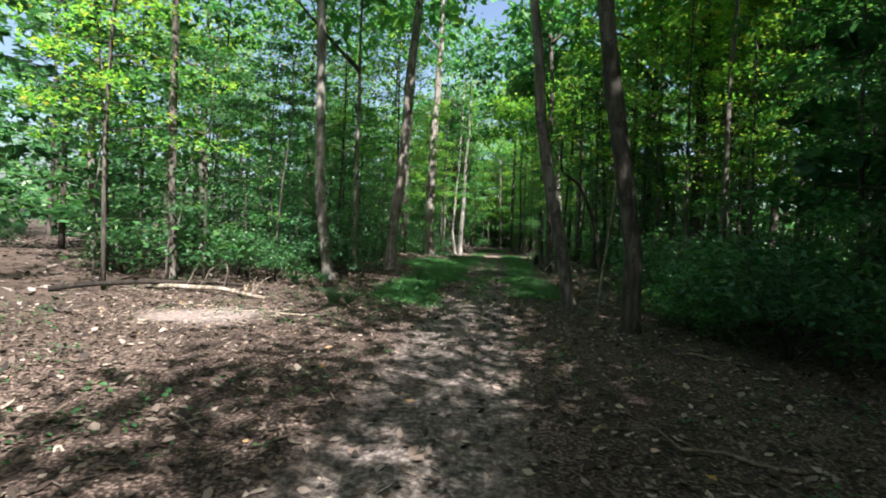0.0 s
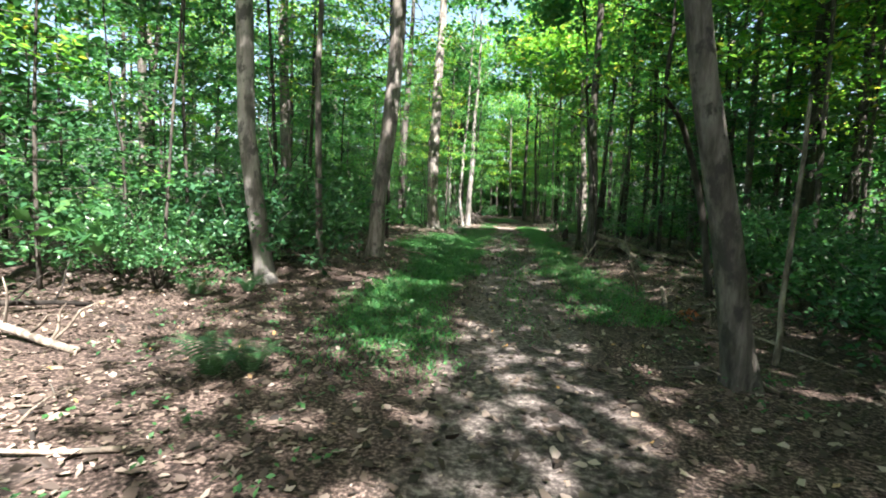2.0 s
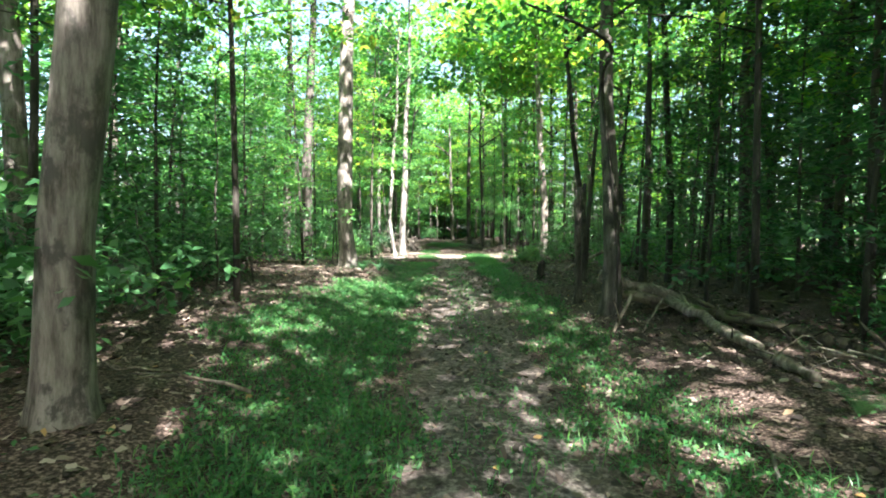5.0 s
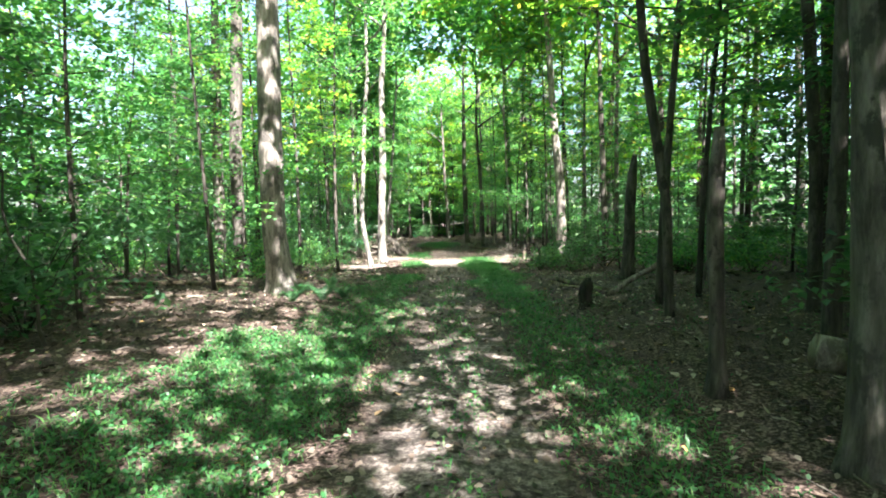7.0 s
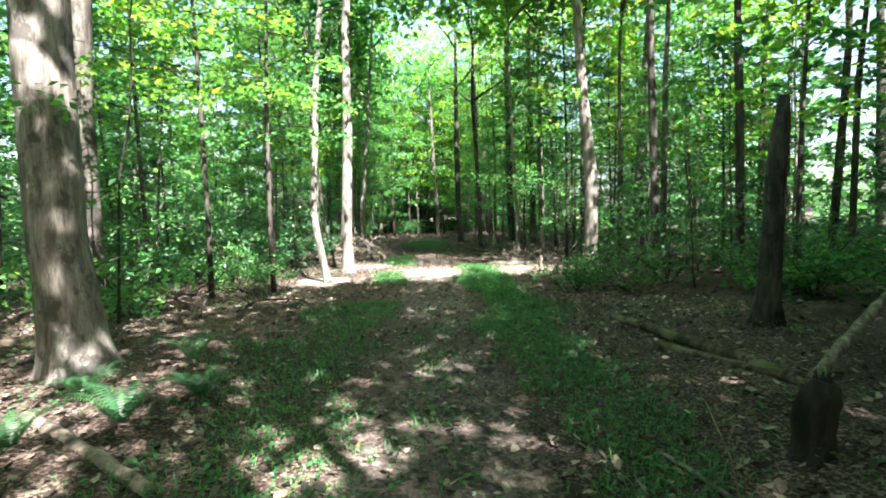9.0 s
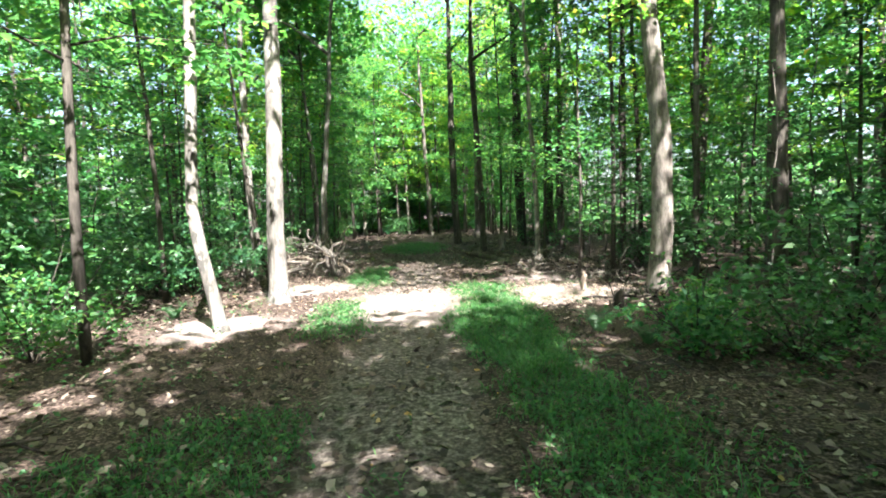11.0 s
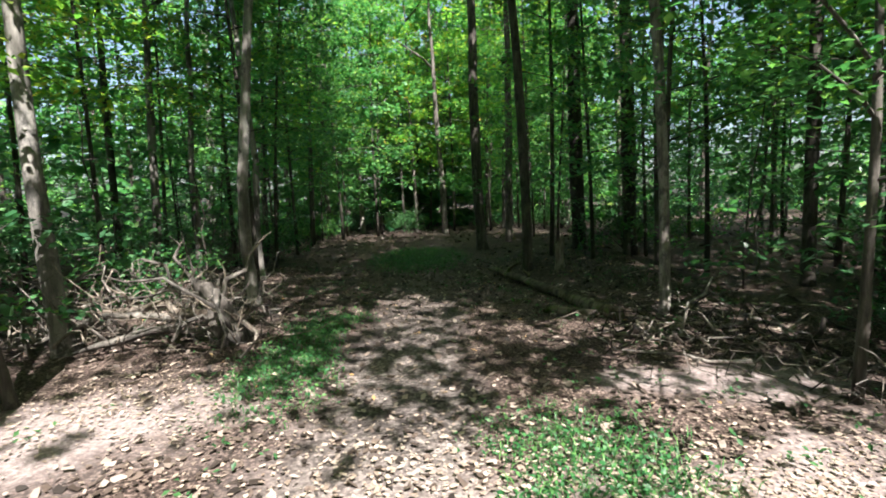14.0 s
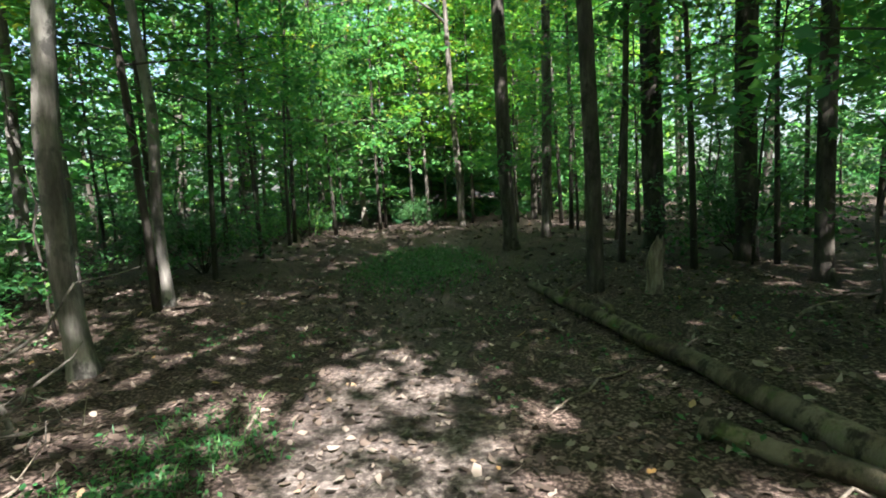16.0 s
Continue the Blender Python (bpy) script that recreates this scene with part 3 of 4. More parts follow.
# a closed stand of dark trees, added to shade ground right of the track
dark = random.Random(77)
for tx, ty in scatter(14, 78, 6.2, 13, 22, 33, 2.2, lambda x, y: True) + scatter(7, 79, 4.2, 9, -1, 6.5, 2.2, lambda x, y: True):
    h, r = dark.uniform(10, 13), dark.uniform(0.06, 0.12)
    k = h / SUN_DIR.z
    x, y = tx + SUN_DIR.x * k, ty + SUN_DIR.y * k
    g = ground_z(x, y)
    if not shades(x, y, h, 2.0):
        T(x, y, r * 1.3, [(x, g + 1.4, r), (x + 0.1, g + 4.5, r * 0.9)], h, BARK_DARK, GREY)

# two thin crowns added to shade the floor behind the clearing, trunks set aside
for tx, ty in ((1.6, 40.4), (3.5, 40.7)):
    k = 11.0 / SUN_DIR.z
    x, y = tx + SUN_DIR.x * k, ty + SUN_DIR.y * k
    bx = 8.8 + 0.6 * (ty - 39)
    g = ground_z(bx, y)
    T(bx, y, 0.12, [(bx, g + 1.4, 0.095), (bx - 0.1, g + 4.5, 0.085)], 11.0, BARK_DARK, "slim dark forest tree added to cast shade", reach=(x - bx, 0.0), thin=True)


def stands(template, x, y, s):
    copy_thing(template, pose(x, y, ground_z(x, y), 0, 0, rng.uniform(0, 360)) @ Matrix.Scale(s, 4))


def lets_sun(x, y, h):
    return not any(shades(x, y, h * u, 1.1) for u in (0.3, 0.55, 0.8, 1.0))


def off_track(x, y, near):
    """Clear of the track by so much, of the open leaf floor at the start, and of the fallen logs."""
    left = x < track_x(y)
    return side(x, y) > near + 1.4 * (left and y < 9) + 0.7 * (not left and 11 < y < 30)


for x, y in scatter(70, 8, -8, 12, 5, 54, 1.75, lambda x, y: off_track(x, y, 4.3) and side(x, y) < 8.6 and lets_sun(x, y, 8)):
    stands(rng.choice(NEAR), x, y, rng.uniform(0.75, 1.1))
for x, y in scatter(16, 18, -3, 7, 24, 56, 2.3, lambda x, y: 3.3 < side(x, y) < 4.3 and (x > 2 or y > 41) and lets_sun(x, y, 9)):
    stands(NEAR[rng.choice((1, 3, 1, 0))], x, y, rng.uniform(0.9, 1.15))
for x, y in scatter(64, 38, -14, 19, 4, 57, 2.1, lambda x, y: side(x, y) > 8.3 and lets_sun(x, y, 8)):
    stands(rng.choice(YOUNG), x, y, rng.uniform(0.8, 1.2))
for x, y in scatter(90, 28, -32, 36, -6, 84, 2.4, lambda x, y: (side(x, y) > 12.5 and y < 57) or y > 64):
    stands(rng.choice(FAR), x, y, rng.uniform(0.9, 1.5))
for x, y in scatter(24, 29, -8, 13, 62, 78, 1.9, lambda x, y: True):
    stands(FAR[0], x, y, rng.uniform(1.2, 1.8))
for x, y in scatter(16, 39, -5, 10, 54, 63, 1.8, lambda x, y: True):
    stands(YOUNG[rng.choice((0, 1, 3, 5))], x, y, rng.uniform(0.9, 1.2))
# unseen trees behind the start, added to shade the first stretch
for x, y in scatter(24, 30, -12, 16, -16, -3, 2.2, lambda x, y: side(x, y) > 3.0 and lets_sun(x, y, 9)):
    stands(FAR[rng.choice((0, 1))], x, y, rng.uniform(1.0, 1.3))
# dense trees right of the start, added to keep sky light off the floor
for x, y in scatter(16, 47, 6.5, 15, -9, 9, 2.0, lambda x, y: True):
    stands(FAR[rng.choice((1, 2))], x, y, rng.uniform(0.9, 1.2))
for x, y in scatter(66, 9, -14, 18, 4, 60, 1.1, lambda x, y: off_track(x, y, 3.9) or y > 57):
    if lets_sun(x, y, 1.5):
        stands(rng.choice(SHRUBS[:4]), x, y, rng.uniform(0.7, 1.2))
for x, y in scatter(40, 19, -9, 13, 10, 56, 1.5, lambda x, y: off_track(x, y, 4.4) and side(x, y) < 10.5):
    stands(SHRUBS[rng.choice((4, 4, 5))], x, y, rng.uniform(0.7, 1.15))
for k, x, y, sc in ((3, -3.1, 10.3, 0.75), (3, -4.1, 10.9, 0.85), (3, -3.0, 12.3, 0.7), (3, -3.9, 13.4, 0.9), (0, -2.7, 14.9, 0.9), (3, -3.4, 16.4, 1.0), (1, -2.6, 12.0, 0.4),
                    (3, 4.9, 8.9, 0.9), (3, 5.4, 10.6, 1.0), (1, 4.6, 7.4, 0.8), (3, 5.9, 12.6, 1.1), (3, 6.4, 14.6, 1.1), (3, 4.9, 5.6, 1.1), (3, 5.6, 7.0, 1.2),
                    (0, -3.6, 20.5, 1.1), (3, -4.4, 22.8, 1.0), (2, 5.0, 30.6, 1.1), (2, 5.6, 31.6, 1.0), (0, 5.9, 30.4, 0.8), (3, -2.9, 36.2, 0.9), (1, -3.6, 37.6, 1.1)):
    stands(SHRUBS[k], x, y, sc)
for k, x, y, sc in ((3, -1.9, 18.6, 1.05), (1, 5.2, 23.4, 1.1), (3, -2.2, 30.6, 1.0), (1, -1.2, 31.4, 1.0), (3, 5.3, 17.2, 1.0), (3, -2.4, 45.5, 1.1), (1, 5.6, 44.4, 1.0), (3, 6.2, 50.2, 1.15), (1, -1.6, 51.0, 1.1),
                    (3, 0.4, 56.5, 1.1), (3, 5.2, 57.5, 1.2), (1, 2.8, 60.0, 1.2), (3, -3.0, 57.0, 1.1), (0, -2.6, 36.9, 0.75), (3, -3.2, 41.5, 0.9), (2, -4.0, 18.8, 0.9), (2, 6.2, 16.4, 1.0), (2, 5.6, 18.6, 0.9)):
    stands(NEAR[k], x, y, sc)


def thin_sapling(seed, h):
    rg, r = random.Random(seed), np.random.default_rng(seed)
    root = thing("thin_sapling", (0, 0, -50), "thin bare sapling with a few green leaves", "sapling", "thin saplings of the undergrowth")
    tip = Vector((rg.uniform(-0.6, 0.6), rg.uniform(-0.6, 0.6), h))
    pts = bent((0, 0, -0.05), tip, 0.0, 8, rg, 0.06)
    link_mesh("stem", *tube(pts, list(np.linspace(0.022, 0.006, 9)), 5, 0), BARK_GREY if seed % 2 else BARK_DARK, root)
    cs = []
    for k in range(7):
        p, az, L = pts[2 + k % 6], rg.uniform(0, 6.3), rg.uniform(0.3, 0.9)
        q = p + Vector((math.cos(az) * L, math.sin(az) * L, rg.uniform(-0.05, 0.3)))
        link_mesh("twig", *tube(bent(p, q, 0.03, 3, rg, 0.03), [0.008, 0.006, 0.004, 0.002], 3, 0), BARK_DARK, root)
        cs.append(spray(p, az, L, r, 22, 0.6, 0.05))
    leaf_object("foliage", *leaves(np.concatenate(cs), 0.09, r), LEAF, root)
    return root


SAPLINGS = [thin_sapling(80 + k, h) for k, h in enumerate((3.2, 4.5, 5.5, 2.4))]
for x, y in scatter(70, 44, -7, 11, 9, 54, 1.0, lambda x, y: off_track(x, y, 3.7) and side(x, y) < 8):
    stands(rng.choice(SAPLINGS), x, y, rng.uniform(0.8, 1.2))


def twig(seed):
    rg = random.Random(seed)
    root = thing("fallen_twig", (0, 0, -50), "thin dry twig lying on the leaf litter", "twig", "fallen twigs on the ground")
    L = rg.uniform(0.5, 1.1)
    pts = bent((-L / 2, 0, 0.015), (L / 2, rg.uniform(-0.15, 0.15), 0.03), 0.03, 6, rg, 0.03)
    link_mesh("wood", *tube(pts, [0.011, 0.01, 0.009, 0.008, 0.006, 0.005, 0.003], 5, 0.1), rg.choice((DEAD_WOOD, BARK_GREY)), root)
    p = pts[3]
    link_mesh("side_shoot", *tube([p, p + Vector((0.1, 0.09, 0.03)), p + Vector((0.2, 0.2, 0.05))], [0.006, 0.005, 0.002], 4), BARK_GREY, root)
    return root


TWIGS = [twig(90 + k) for k in range(5)]
for x, y in scatter(90, 45, -5, 7.5, 2, 45, 0.5, lambda x, y: side(x, y) > 0.8 and grassiness(x, y) < 0.4):
    stands(rng.choice(TWIGS), x, y, rng.uniform(0.6, 1.5))


def far_woods():
    r = np.random.default_rng(77)
    parts = []
    for _ in range(420):
        a, d = r.uniform(0, 2 * np.pi), r.uniform(36, 62)
        z = r.uniform(0, 1) ** 1.3 * 15 + 0.5
        k = r.uniform(1.2, 2.4)
        parts.append(r.normal(0, 1, (150, 3)) * (k, k, k * 0.5) + (2 + d * np.cos(a), 28 + (d + 8) * np.sin(a), z))
    c = np.concatenate(parts)
    c = c[c[:, 2] > 0.1]
    ob = leaf_object("far_woods", *leaves(c, 0.6, r, 0.6, 0.7), LEAF)
    tagged(ob, "dense green foliage of the wood beyond", "woods", kind="stuff")


far_woods()
for ob in YOUNG + SHRUBS + FAR + NEAR + SAPLINGS + TWIGS:
    for o in list(ob.children_recursive) + [ob]:
        bpy.data.objects.remove(o)


# ---- dead wood ----
def log(a, b, r0, r1, mat, label, name="fallen_log", sag=0.0, stubs=0, lift=0.0):
    rg = random.Random(int(abs(a[0] * 91 + a[1] * 17)))
    za = a[2] if len(a) > 2 else ground_z(*a) + r0 * 0.75
    zb = b[2] if len(b) > 2 else ground_z(*b) + r1 * 0.75
    base = Vector((a[0], a[1], za))
    root = thing(name, base, label, "log" if r0 > 0.05 else "branch")
    end = Vector((b[0], b[1], zb)) - base
    pts = bent((0, 0, 0), end, sag, 9, rg, min(0.03, 0.007 * end.length) if r0 < 0.05 else r0 * 0.3)
    link_mesh("wood", *tube(pts, list(np.linspace(r0, r1, 10)), 14 if r0 > 0.05 else 7, 0.15, rg.random()), mat, root)
    for k in range(stubs):
        p = pts[rg.randint(2, 8)]
        q = p + Vector((rg.uniform(-0.4, 0.4), rg.uniform(-0.4, 0.4), rg.uniform(0.05, 0.45)))
        link_mesh("broken_branch", *tube(bent(p, q, 0.03, 3, rg, 0.03), [r1 * 0.5, r1 * 0.4, r1 * 0.3, 0.004], 5), mat, root)
    return root


log((3.9, 18.86, 0.66), (5.2, 18.6, 0.28), 0.1, 0.095, DEAD_WOOD, "weathered grey fallen log resting against a tree", stubs=1)
log((4.2, 18.68, 0.4), (5.3, 17.5, 0.2), 0.095, 0.09, MOSSY, "thick mossy fallen log in the shade", stubs=1)
log((5.0, 17.35, 0.32), (5.75, 15.3), 0.075, 0.06, MOSSY, "dark fallen pole lying across old logs", stubs=3)
log((4.6, 17.9, 0.42), (4.34, 14.9), 0.075, 0.055, DEAD_WOOD, "bare grey limb sloping down from a log", "fallen_branch", stubs=2)
log((4.6, 14.3), (5.4, 11.6), 0.055, 0.07, MOSSY, "half-rotten log in deep leaf litter", stubs=4)
log((3.61, 17.44), (3.98, 17.75, 0.5), 0.02, 0.028, DEAD_WOOD, "thin bare stick propped against logs", "fallen_branch", 0.0, 1)
log((3.9, 17.2), (4.45, 17.8, 0.45), 0.012, 0.016, DEAD_WOOD, "thin bare stick leaning on logs", "fallen_branch", 0.0, 1)
log((3.44, 12.28), (3.2, 12.4, 0.92), 0.018, 0.009, DEAD_WOOD, "thin dead sapling standing bare", "dead_sapling", 0.0, 2)
log((3.2, 12.45), (3.4, 11.9), 0.022, 0.016, DEAD_WOOD, "short dead branch on the leaves", "fallen_branch", 0.01, 1)
log((3.9, 12.6), (3.55, 11.4), 0.035, 0.03, DEAD_WOOD, "flat piece of weathered wood in the leaves", "fallen_branch", 0.0, 2)
log((3.27, 24.05), (3.62, 22.5), 0.014, 0.011, DEAD_WOOD, "long thin stick on the leaf litter", "fallen_branch", 0.01, 1)
log((4.0, 43.6), (4.85, 38.3), 0.055, 0.085, MOSSY, "long mossy log lying beside the track", stubs=2)
log((4.2, 39.25), (4.65, 38.55), 0.06, 0.055, MOSSY, "short mossy log on the leaf litter")
log((4.35, 27.3), (4.75, 24.6), 0.05, 0.06, MOSSY, "mossy pole lying in the leaves")
log((4.3, 25.9), (4.8, 24.4), 0.05, 0.045, MOSSY, "mossy broken pole lying in the leaves")
log((5.3, 23.2), (4.2, 20.3), 0.035, 0.045, MOSSY, "grey bare branch lying on the ground", "fallen_branch")
log((4.85, 24.6), (6.3, 25.4, 0.74), 0.05, 0.04, DEAD_WOOD, "bare grey pole propped up at one end", "fallen_branch")
log((-4.6, 8.5), (-2.1, 7.95), 0.045, 0.03, DEAD_WOOD, "crooked dead branch on the leaf litter", "fallen_branch", 0.08, 6)
log((-5.5, 7.4), (-3.2, 9.4), 0.05, 0.025, ROTTEN, "dark dead branch on the leaf litter", "fallen_branch", 0.1, 5)
log((-0.85, 24.35), (0.3, 23.65), 0.045, 0.04, DEAD_WOOD, "pale broken branch lying beside ferns", "fallen_branch")
log((2.3, 11.6), (2.1, 10.1), 0.018, 0.012, BARK_DARK, "thin crooked branch at the track's edge", "fallen_branch", 0.02)
log((3.6, 8.9), (3.94, 9.4, 2.45), 0.03, 0.02, DEAD_WOOD, "broken sunlit sapling leaning in the shade", "dead_sapling", 0, 2)
log((5.0, 33.9), (6.8, 33.3), 0.028, 0.018, ROTTEN, "dark dead branches below a stout tree", "fallen_branch", 0.05, 5)
log((-6.0, 27.2), (-2.2, 26.3), 0.07, 0.05, MOSSY, "old log lying among the leaves", stubs=3)
log((-5.2, 24.4), (-1.9, 24.9), 0.04, 0.03, DEAD_WOOD, "fallen branch lying in leaf litter", "fallen_branch", 0.02, 3)


def stump(x, y, r, h, mat, label, name="tree_stump", lean=0.1):
    rg = random.Random(int(x * 31 + y))
    root = thing(name, (x, y, ground_z(x, y)), label, "stump")
    pts = [Vector((lean * u * h + 0.02 * math.sin(u * 7), 0.02 * math.sin(u * 5), -0.1 + (h + 0.1) * u)) for u in np.linspace(0, 1, 8)]
    rad = [r * (1.25, 1.0, 0.95, 0.86, 0.9, 0.82, 0.78, 0.5)[k] for k in range(8)]
    link_mesh("wood", *tube(pts, rad, 12, 0.2, rg.random(), (0.1, 4, 0.4)), mat, root)
    for k in range(3):
        a = rg.uniform(0, 6.3)
        p = pts[6] + Vector((math.cos(a) * r * 0.5, math.sin(a) * r * 0.5, -0.05))
        link_mesh("splinter", *tube([p, p + Vector((0, 0, 0.08 + h * 0.06)), p + Vector((0.01, 0, 0.14 + h * 0.1))], [r * 0.3, r * 0.2, 0.004], 5), mat, root)
    return root


stump(4.05, 23.65, 0.11, 0.45, ROTTEN, "short black rotten stump in the leaves")
stump(5.95, 26.6, 0.12, 2.7, BARK_DARK, "tall broken dead trunk, dark and splintered", "dead_snag", 0.05)
stump(3.84, 19.75, 0.068, 2.1, BARK_DARK, "slim broken dead trunk beside a grey tree", "dead_snag", -0.02)
stump(5.2, 42.3, 0.09, 0.62, DEAD_WOOD, "pale weathered stump standing in shade")
stump(5.25, 33.1, 0.07, 0.25, ROTTEN, "small charred-looking stump by the clearing", lean=0.3)
stump(5.3, 34.7, 0.06, 0.32, DEAD_WOOD, "small pale stump in the sunny clearing")


def curved_sapling(points, r, mat, label):
    base = Vector((points[0][0], points[0][1], ground_z(points[0][0], points[0][1])))
    root = thing("bent_sapling", base, label, "tree")
    pts = [Vector((0, 0, -0.05))] + [Vector(p) - base for p in points[1:]]
    fine, n = [], len(pts) - 1
    for k in range(n):
        a, b, c, d = pts[max(0, k - 1)], pts[k], pts[k + 1], pts[min(n, k + 2)]
        for u in (0, 0.25, 0.5, 0.75):
            fine.append(0.5 * ((2 * b) + (c - a) * u + (2 * a - 5 * b + 4 * c - d) * u * u + (3 * b - a - 3 * c + d) * u ** 3))
    fine.append(pts[-1])
    link_mesh("stem", *tube(fine, list(np.linspace(r, r * 0.3, len(fine))), 8, 0.06), mat, root)
    g = np.random.default_rng(3)
    cs = np.concatenate([spray(fine[-1 - k * 2], 2.2 + k, 1.1, g, 60, 0.7, 0.1) for k in range(4)])
    leaf_object("foliage", *leaves(cs, 0.1, g), LEAF, root)
    return root


curved_sapling([(4.0, 18.2), (3.92, 18.25, 1.5), (3.62, 18.2, 3.5), (3.1, 16.5, 3.5), (2.0, 15.8, 3.6)], 0.04, BARK_DARK, "dark sapling arching over the track")
curved_sapling([(5.3, 20.4), (5.33, 20.4, 2.2), (5.3, 20.4, 4.5), (5.2, 20.4, 7.0)], 0.085, BARK_DARK, "dark stem standing behind fallen logs")
curved_sapling([(4.42, 12.1), (4.28, 12.3, 1.35), (3.9, 12.1, 2.35), (3.55, 11.6, 2.65), (3.15, 10.95, 2.8), (3.1, 10.7, 3.5)], 0.06, BARK_DARK, "crooked dark sapling bending towards the track")


def bough_tree(x, y, height, stem, tips, label):
    """A slim young tree with long level boughs of bright leaves reaching to the given tips."""
    g, rg = np.random.default_rng(9), random.Random(9)
    base = Vector((x, y, ground_z(x, y)))
    root = thing("young_tree", base, label, "tree")
    link_mesh("stem", *tube([Vector((0.03 * math.sin(u * 6), 0.02 * math.cos(u * 5), height * u - 0.06)) for u in np.linspace(0, 1, 9)], list(np.linspace(stem, stem * 0.3, 9)), 8, 0.08), BARK_GREY, root)
    for tip in tips:
        q = Vector(tip) - base
        p = Vector((0, 0, max(0.4, q.z - 0.25)))
        link_mesh("bough", *tube(bent(p, q, 0.08, 5, rg, 0.03), [stem * 0.4, stem * 0.34, stem * 0.28, stem * 0.2, stem * 0.12, 0.003], 5, 0), BARK_GREY, root)
        L = (q - p).length * 1.06
        cs = spray(p, math.atan2(q.y, q.x), L, g, int(70 * L), 0.42, 0.0)
        cs[:, 2] += (q.z - p.z) * np.hypot(cs[:, 0], cs[:, 1]) / L
        leaf_object("foliage", *leaves(cs, 0.085, g, 0.3), LEAF, root)
    return root


bough_tree(5.7, 36.0, 5.2, 0.04, ((6.85, 35.3, 1.85), (4.63, 33.0, 2.55), (3.47, 34.35, 2.62), (4.3, 35.2, 2.3), (6.2, 37.4, 3.2), (6.6, 36.6, 2.4)),
           "slim young beech with bright level boughs in the sun")


def brush_pile(cx, cy, rx, ry, height, count, seed, label, mats):
    rg = random.Random(seed)
    root = thing("brush_pile", (cx, cy, ground_z(cx, cy)), label, "brushwood")
    for k in range(count):
        L = rg.uniform(0.3, 1.2) * (1.35 if k % 9 == 0 else 0.7)
        az, el = rg.uniform(0, 6.3), rg.uniform(-0.25, 0.3 + 0.5 * min(1, height))
        px, py = rg.uniform(-rx, rx), rg.uniform(-ry, ry)
        pz = height * (1 - math.hypot(px / rx, py / ry) * 0.6) * rg.random()
        p = Vector((px, py, max(0.02, pz)))
        q = p + Vector((math.cos(az) * math.cos(el), math.sin(az) * math.cos(el), math.sin(el))) * L
        q.z = max(q.z, 0.03)
        r = rg.uniform(0.003, 0.011) * (2.6 if k % 9 == 0 else 1)
        link_mesh("branch", *tube(bent(p, q, rg.uniform(-0.15, 0.22), 5, rg, 0.07), [r, r * 0.9, r * 0.75, r * 0.6, r * 0.45, r * 0.2], 5), rg.choice(mats), root)
    return root


brush_pile(-0.75, 38.6, 1.4, 0.8, 1.0, 260, 1, "heap of dead grey branches and roots", (DEAD_WOOD, BARK_GREY, BARK_BROWN))


def root_ball(x, y, seed):
    """The torn-up foot of a fallen tree: a knotted mass with thick crooked roots and limbs."""
    rg = random.Random(seed)
    g = ground_z(x, y)
    root = thing("uprooted_stump", (x, y, g), "torn-up grey stump with thick crooked roots", "stump")
    link_mesh("wood", *tube([Vector((0.05, 0, -0.05)), Vector((0, 0.02, 0.2)), Vector((-0.1, 0, 0.42)), Vector((-0.25, 0.05, 0.62)), Vector((-0.42, 0.1, 0.72))], [0.13, 0.15, 0.13, 0.1, 0.04], 12, 0.4, 2), BARK_GREY, root)
    for end, r, sag in (((-1.9, 0.1, 0.42), 0.05, 0.06), ((-2.3, -0.3, 0.12), 0.045, 0.1), ((-1.5, -0.4, 0.05), 0.06, 0.05), ((0.28, 0.3, 1.15), 0.04, -0.05), ((0.42, -0.35, 0.1), 0.045, 0.16),
                        ((0.3, -0.1, 0.02), 0.035, 0.14), ((-0.8, 0.4, 1.25), 0.03, 0.0), ((-1.2, 0.3, 0.95), 0.03, 0.1), ((0.1, -0.5, 0.03), 0.04, 0.2), ((-0.5, -0.5, 0.04), 0.035, 0.2),
                        ((-1.0, -0.2, 0.6), 0.03, 0.1), ((-0.5, 0.1, 1.3), 0.022, -0.05)):
        a = Vector((rg.uniform(-0.25, 0.05), rg.uniform(-0.1, 0.1), rg.uniform(0.25, 0.6)))
        pts = bent(a, end, sag, 6, rg, 0.085)
        link_mesh("limb", *tube(pts, [r, r * 0.95, r * 0.85, r * 0.75, r * 0.65, r * 0.5, r * 0.2], 8, 0.2, rg.random()), rg.choice((DEAD_WOOD, BARK_GREY, BARK_GREY)), root)
        for _ in range(2):
            p = pts[rg.randint(2, 5)]
            q = p + Vector((rg.uniform(-0.3, 0.3), rg.uniform(-0.3, 0.2), rg.uniform(-0.1, 0.35)))
            q.z = max(q.z, 0.02)
            link_mesh("side_root", *tube(bent(p, q, 0.04, 3, rg, 0.03), [r * 0.4, r * 0.3, r * 0.2, 0.003], 5), DEAD_WOOD, root)
    return root


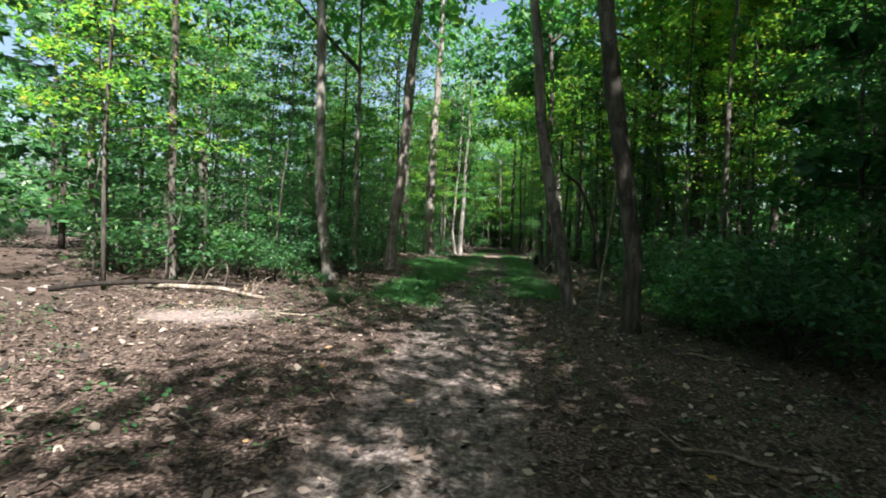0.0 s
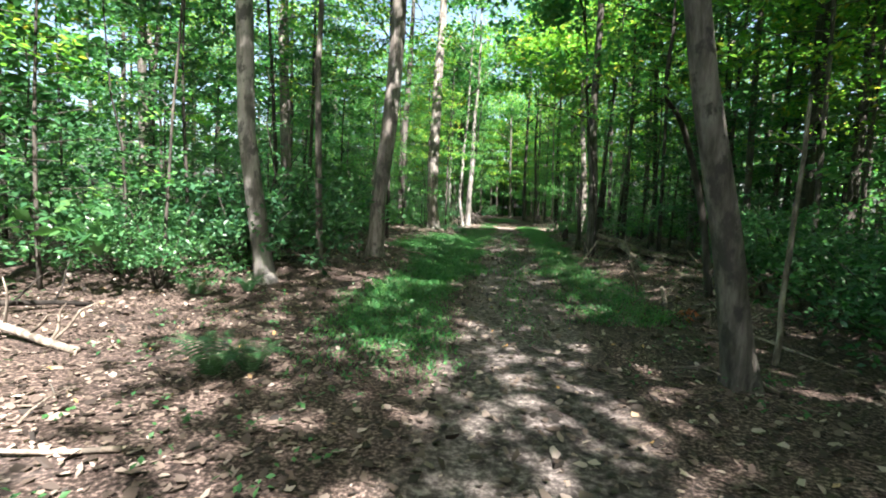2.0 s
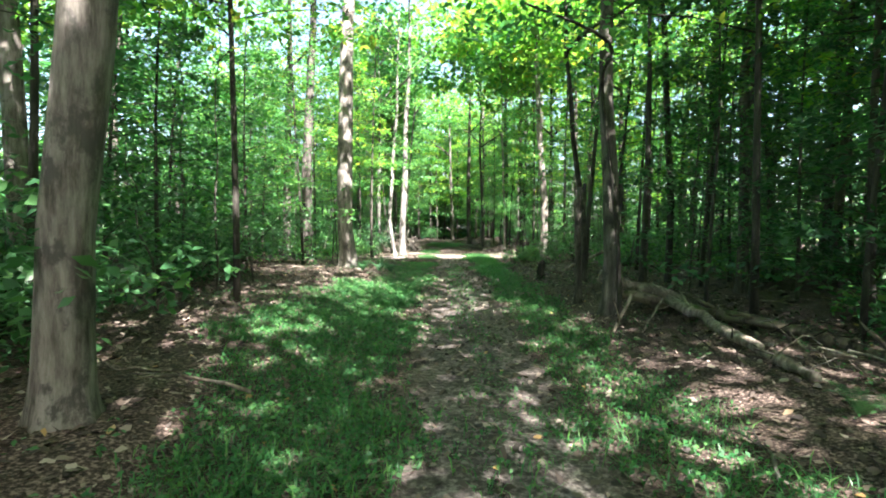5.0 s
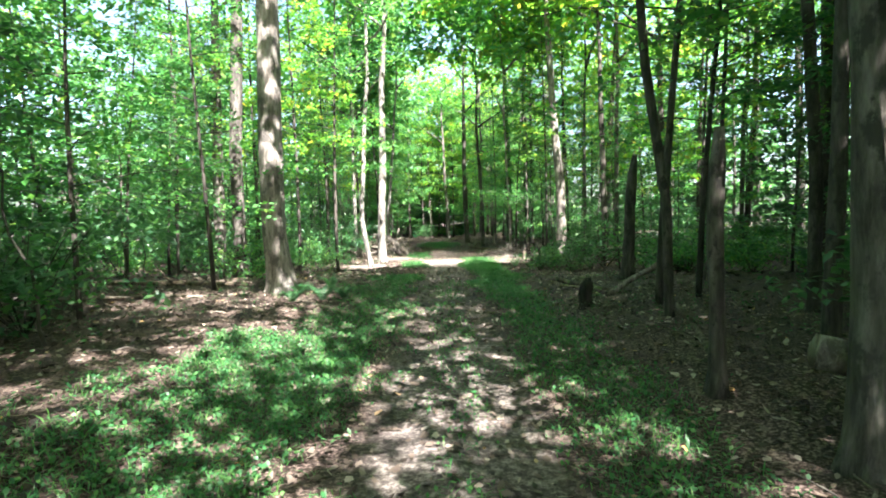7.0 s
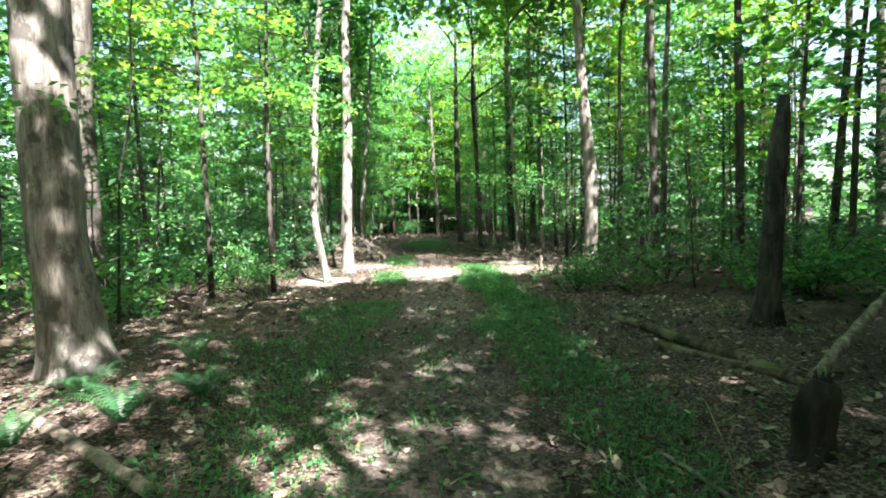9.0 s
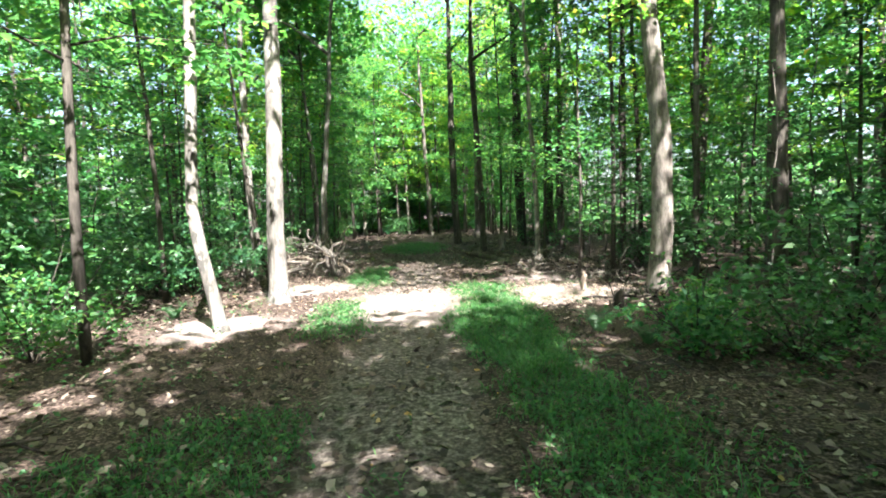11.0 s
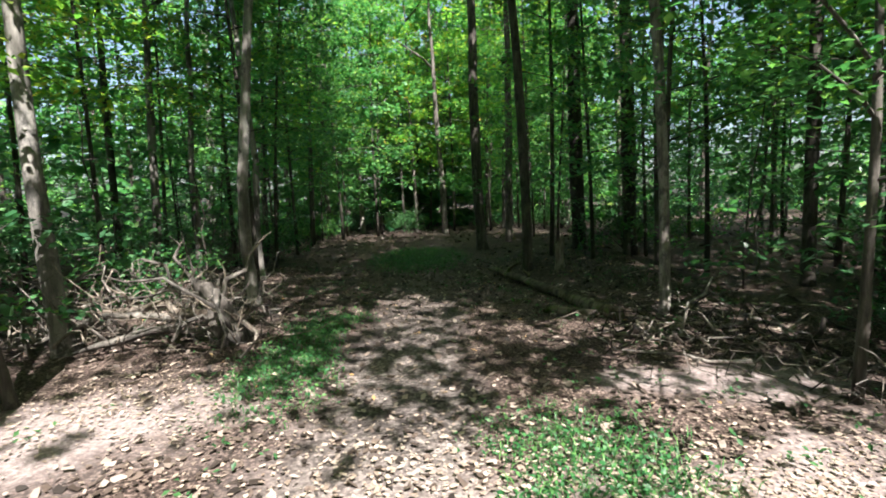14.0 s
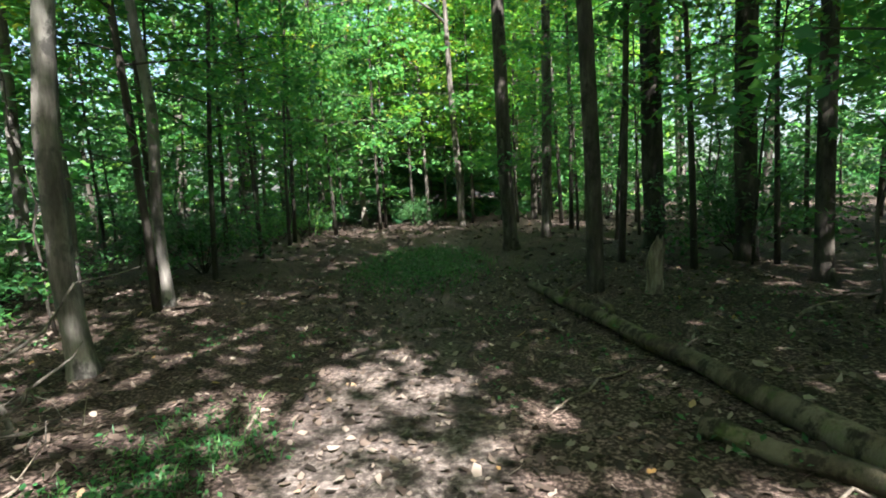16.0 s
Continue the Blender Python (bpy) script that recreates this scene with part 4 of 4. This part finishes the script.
root_ball(0.3, 38.3, 4)
brush_pile(5.2, 37.3, 1.0, 0.7, 0.34, 110, 2, "low bank of dry twigs in the sun", (DEAD_WOOD, BARK_BROWN, ROTTEN))
brush_pile(6.6, 36.0, 1.2, 0.6, 0.35, 80, 3, "low bank of dry brown brushwood", (BARK_BROWN, ROTTEN))
brush_pile(5.9, 33.3, 0.7, 0.5, 0.18, 45, 7, "dark dead twigs below a stout tree", (ROTTEN, BARK_DARK, BARK_BROWN))
brush_pile(-1.6, 28.9, 1.0, 0.6, 0.4, 30, 4, "dark heap of twigs behind a stout tree", (ROTTEN, BARK_DARK))
brush_pile(4.4, 15.4, 0.8, 1.2, 0.35, 26, 5, "broken branches round a fallen log", (DEAD_WOOD, ROTTEN))
brush_pile(3.7, 10.6, 0.7, 0.9, 0.12, 20, 6, "scattered dead twigs below the trees", (DEAD_WOOD, ROTTEN))


# ---- ferns ----
def fern(x, y, size, seed, label="green fern growing out of the leaf litter"):
    rg = random.Random(seed)
    root = thing("fern", (x, y, ground_z(x, y)), label, "fern", "ferns beside the track")
    for k in range(13):
        az, L = k * 0.49 + rg.uniform(-0.2, 0.2), size * rg.uniform(0.75, 1.1)
        verts, faces = [], []
        out, side = Vector((math.cos(az), math.sin(az), 0)), Vector((-math.sin(az), math.cos(az), 0))
        rib = [out * L * u * 0.72 + Vector((0, 0, L * (1.45 * u - 0.95 * u * u))) for u in np.linspace(0, 1, 23)]
        for i in range(2, 22):
            w = L * 0.14 * math.sin(math.pi * min(1, 0.25 + 0.75 * i / 22)) + 0.006
            for sgn in (-1, 1):
                o = len(verts)
                a, b = rib[i], rib[i].lerp(rib[i + 1], 0.7)
                tip = rib[i].lerp(rib[i + 1], 0.9) + side * sgn * w - Vector((0, 0, 0.15 * w))
                verts += [a, b, tip]
                faces.append((o, o + 1, o + 2))
        link_mesh("frond", verts, faces, FERN, root, True)
    return root


for k, (x, y, s) in enumerate(((-0.8, 7.6, 0.52), (-0.6, 7.75, 0.42), (-1.9, 10.3, 0.4), (-2.4, 10.0, 0.42), (-0.2, 24.3, 0.48), (0.05, 24.9, 0.42), (-0.7, 24.7, 0.42), (-0.3, 25.6, 0.5), (-0.6, 23.9, 0.4),
                               (4.4, 31.6, 0.5), (4.7, 31.0, 0.45), (-1.3, 33.5, 0.4), (4.1, 14.2, 0.35))):
    fern(x, y, s, 60 + k)


# ---- ground cover ----
def make_grass():
    r = np.random.default_rng(31)
    cand = np.stack([r.uniform(-2.2, 5.5, 600000), r.uniform(6, 50, 600000)], 1)
    dens = np.array([grassiness(x, y) for x, y in cand])
    c = cand[r.uniform(0, 1, len(cand)) < dens]
    n = len(c)
    z = cover_z(c)
    h = r.uniform(0.025, 0.085, n) * (1 + 0.7 * np.exp(-((c[:, 1] - 31.5) / 2.2) ** 2) * (c[:, 0] > track_x(31)) + 0.35 * np.exp(-((c[:, 1] - 12) / 3) ** 2)) * (0.7 + 0.6 * np.array([noise.noise((x * 1.5, y * 1.5, 6)) for x, y in c]) + 0.3)
    a, w = r.uniform(0, 6.28, n), r.uniform(0.0025, 0.0055, n)
    bend = r.uniform(0.4, 1.8, n) * h
    dx, dy = np.cos(a), np.sin(a)
    base = np.stack([c[:, 0], c[:, 1], z - 0.01], 1)
    s = np.stack([-dy * w, dx * w, np.zeros(n)], 1)
    mid = base + np.stack([dx * bend * 0.35, dy * bend * 0.35, h * 0.75], 1)
    tip = base + np.stack([dx * bend, dy * bend, h], 1)
    verts = np.stack([base, mid + s, tip, mid - s], 1).reshape(-1, 3)
    k = np.arange(n)[:, None] * 4
    faces = np.concatenate([k + [[0, 1, 3]], k + [[1, 2, 3]]], 1).reshape(-1, 3)
    tagged(leaf_object("grass", verts, faces, GRASS), "soft green grass along the edges of the track", "grass", kind="stuff")
    weeds = c[r.uniform(0, 1, n) < 0.5]
    cs = np.column_stack([weeds, cover_z(weeds) + r.uniform(0.01, 0.075, len(weeds))])
    ob = leaf_object("low_weeds", *leaves(cs, 0.036, r, 0.5, 0.7), GRASS)
    tagged(ob, "low broad-leaved weeds growing in the grass", "plants", kind="stuff")


make_grass()


def make_litter():
    r = np.random.default_rng(32)
    near = np.stack([r.uniform(-4.5, 7, 105000), r.uniform(0.5, 45, 105000)], 1)
    bare = np.array([bareness(x, y) for x, y in near])
    c = near[r.uniform(0, 1, len(near)) > np.maximum(bare * 0.3, 1.6 * np.array([sun_paleness(x, y) for x, y in near]))]
    z = cover_z(c) + r.uniform(0.003, 0.018, len(c))
    ob = leaf_object("leaf_litter", *curled_leaves(np.column_stack([c, z]), 0.05, r, 0.3, 0.6), LITTER)
    tagged(ob, "dry brown fallen leaves strewn over the ground", "leaf litter", kind="stuff")
    far = np.stack([r.uniform(-20, 24, 30000), r.uniform(0, 60, 30000)], 1)
    far = far[(far[:, 0] < -4.5) | (far[:, 0] > 7) | (far[:, 1] > 45)]
    z = cover_z(far) + 0.02
    ob = leaf_object("leaf_litter", *leaves(np.column_stack([far, z]), 0.14, r, 0.28, 0.6, 0.5), LITTER)
    tagged(ob, "dry brown leaves under the farther trees", "leaf litter", kind="stuff")
    # leaves coloured paler where the sun pools lie
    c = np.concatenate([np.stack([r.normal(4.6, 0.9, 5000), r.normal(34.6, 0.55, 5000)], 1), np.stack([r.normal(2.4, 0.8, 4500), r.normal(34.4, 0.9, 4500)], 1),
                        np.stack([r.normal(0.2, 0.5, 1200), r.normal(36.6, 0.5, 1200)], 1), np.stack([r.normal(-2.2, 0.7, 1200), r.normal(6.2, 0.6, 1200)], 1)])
    ob = leaf_object("bleached_leaves", *curled_leaves(np.column_stack([c, cover_z(c) + r.uniform(0.01, 0.035, len(c))]), 0.028, r, 0.15, 0.7), SUN_PALE)
    tagged(ob, "dry leaves coloured paler where the sun falls", "leaf litter", kind="stuff")
    c = np.stack([r.normal(3.5, 0.07, 18), r.normal(10.6, 0.07, 18)], 1)
    ob = leaf_object("red_leaves", *leaves(np.column_stack([c, cover_z(c) + r.uniform(0.03, 0.14, 18)]), 0.1, r, 0.5), RED_LEAF)
    tagged(ob, "small clump of dead orange-red leaves", "leaves", kind="stuff")
    w = np.stack([r.uniform(-5, 7, 4500), r.uniform(1, 45, 4500)], 1)
    w = w[[grassiness(x, y) < 0.6 and bareness(x, y) < 0.4 and noise.noise((x * 0.5, y * 0.5, 2)) > -0.05 for x, y in w]]
    cs = np.repeat(np.column_stack([w, cover_z(w)]), 6, 0)
    cs += np.column_stack([r.normal(0, 0.05, (len(cs), 2)), r.uniform(0.02, 0.12, len(cs))])
    ob = leaf_object("seedlings", *leaves(cs, 0.045, r, 0.4), FERN)
    tagged(ob, "small green seedlings on the woodland floor", "plants", kind="stuff")


make_litter()
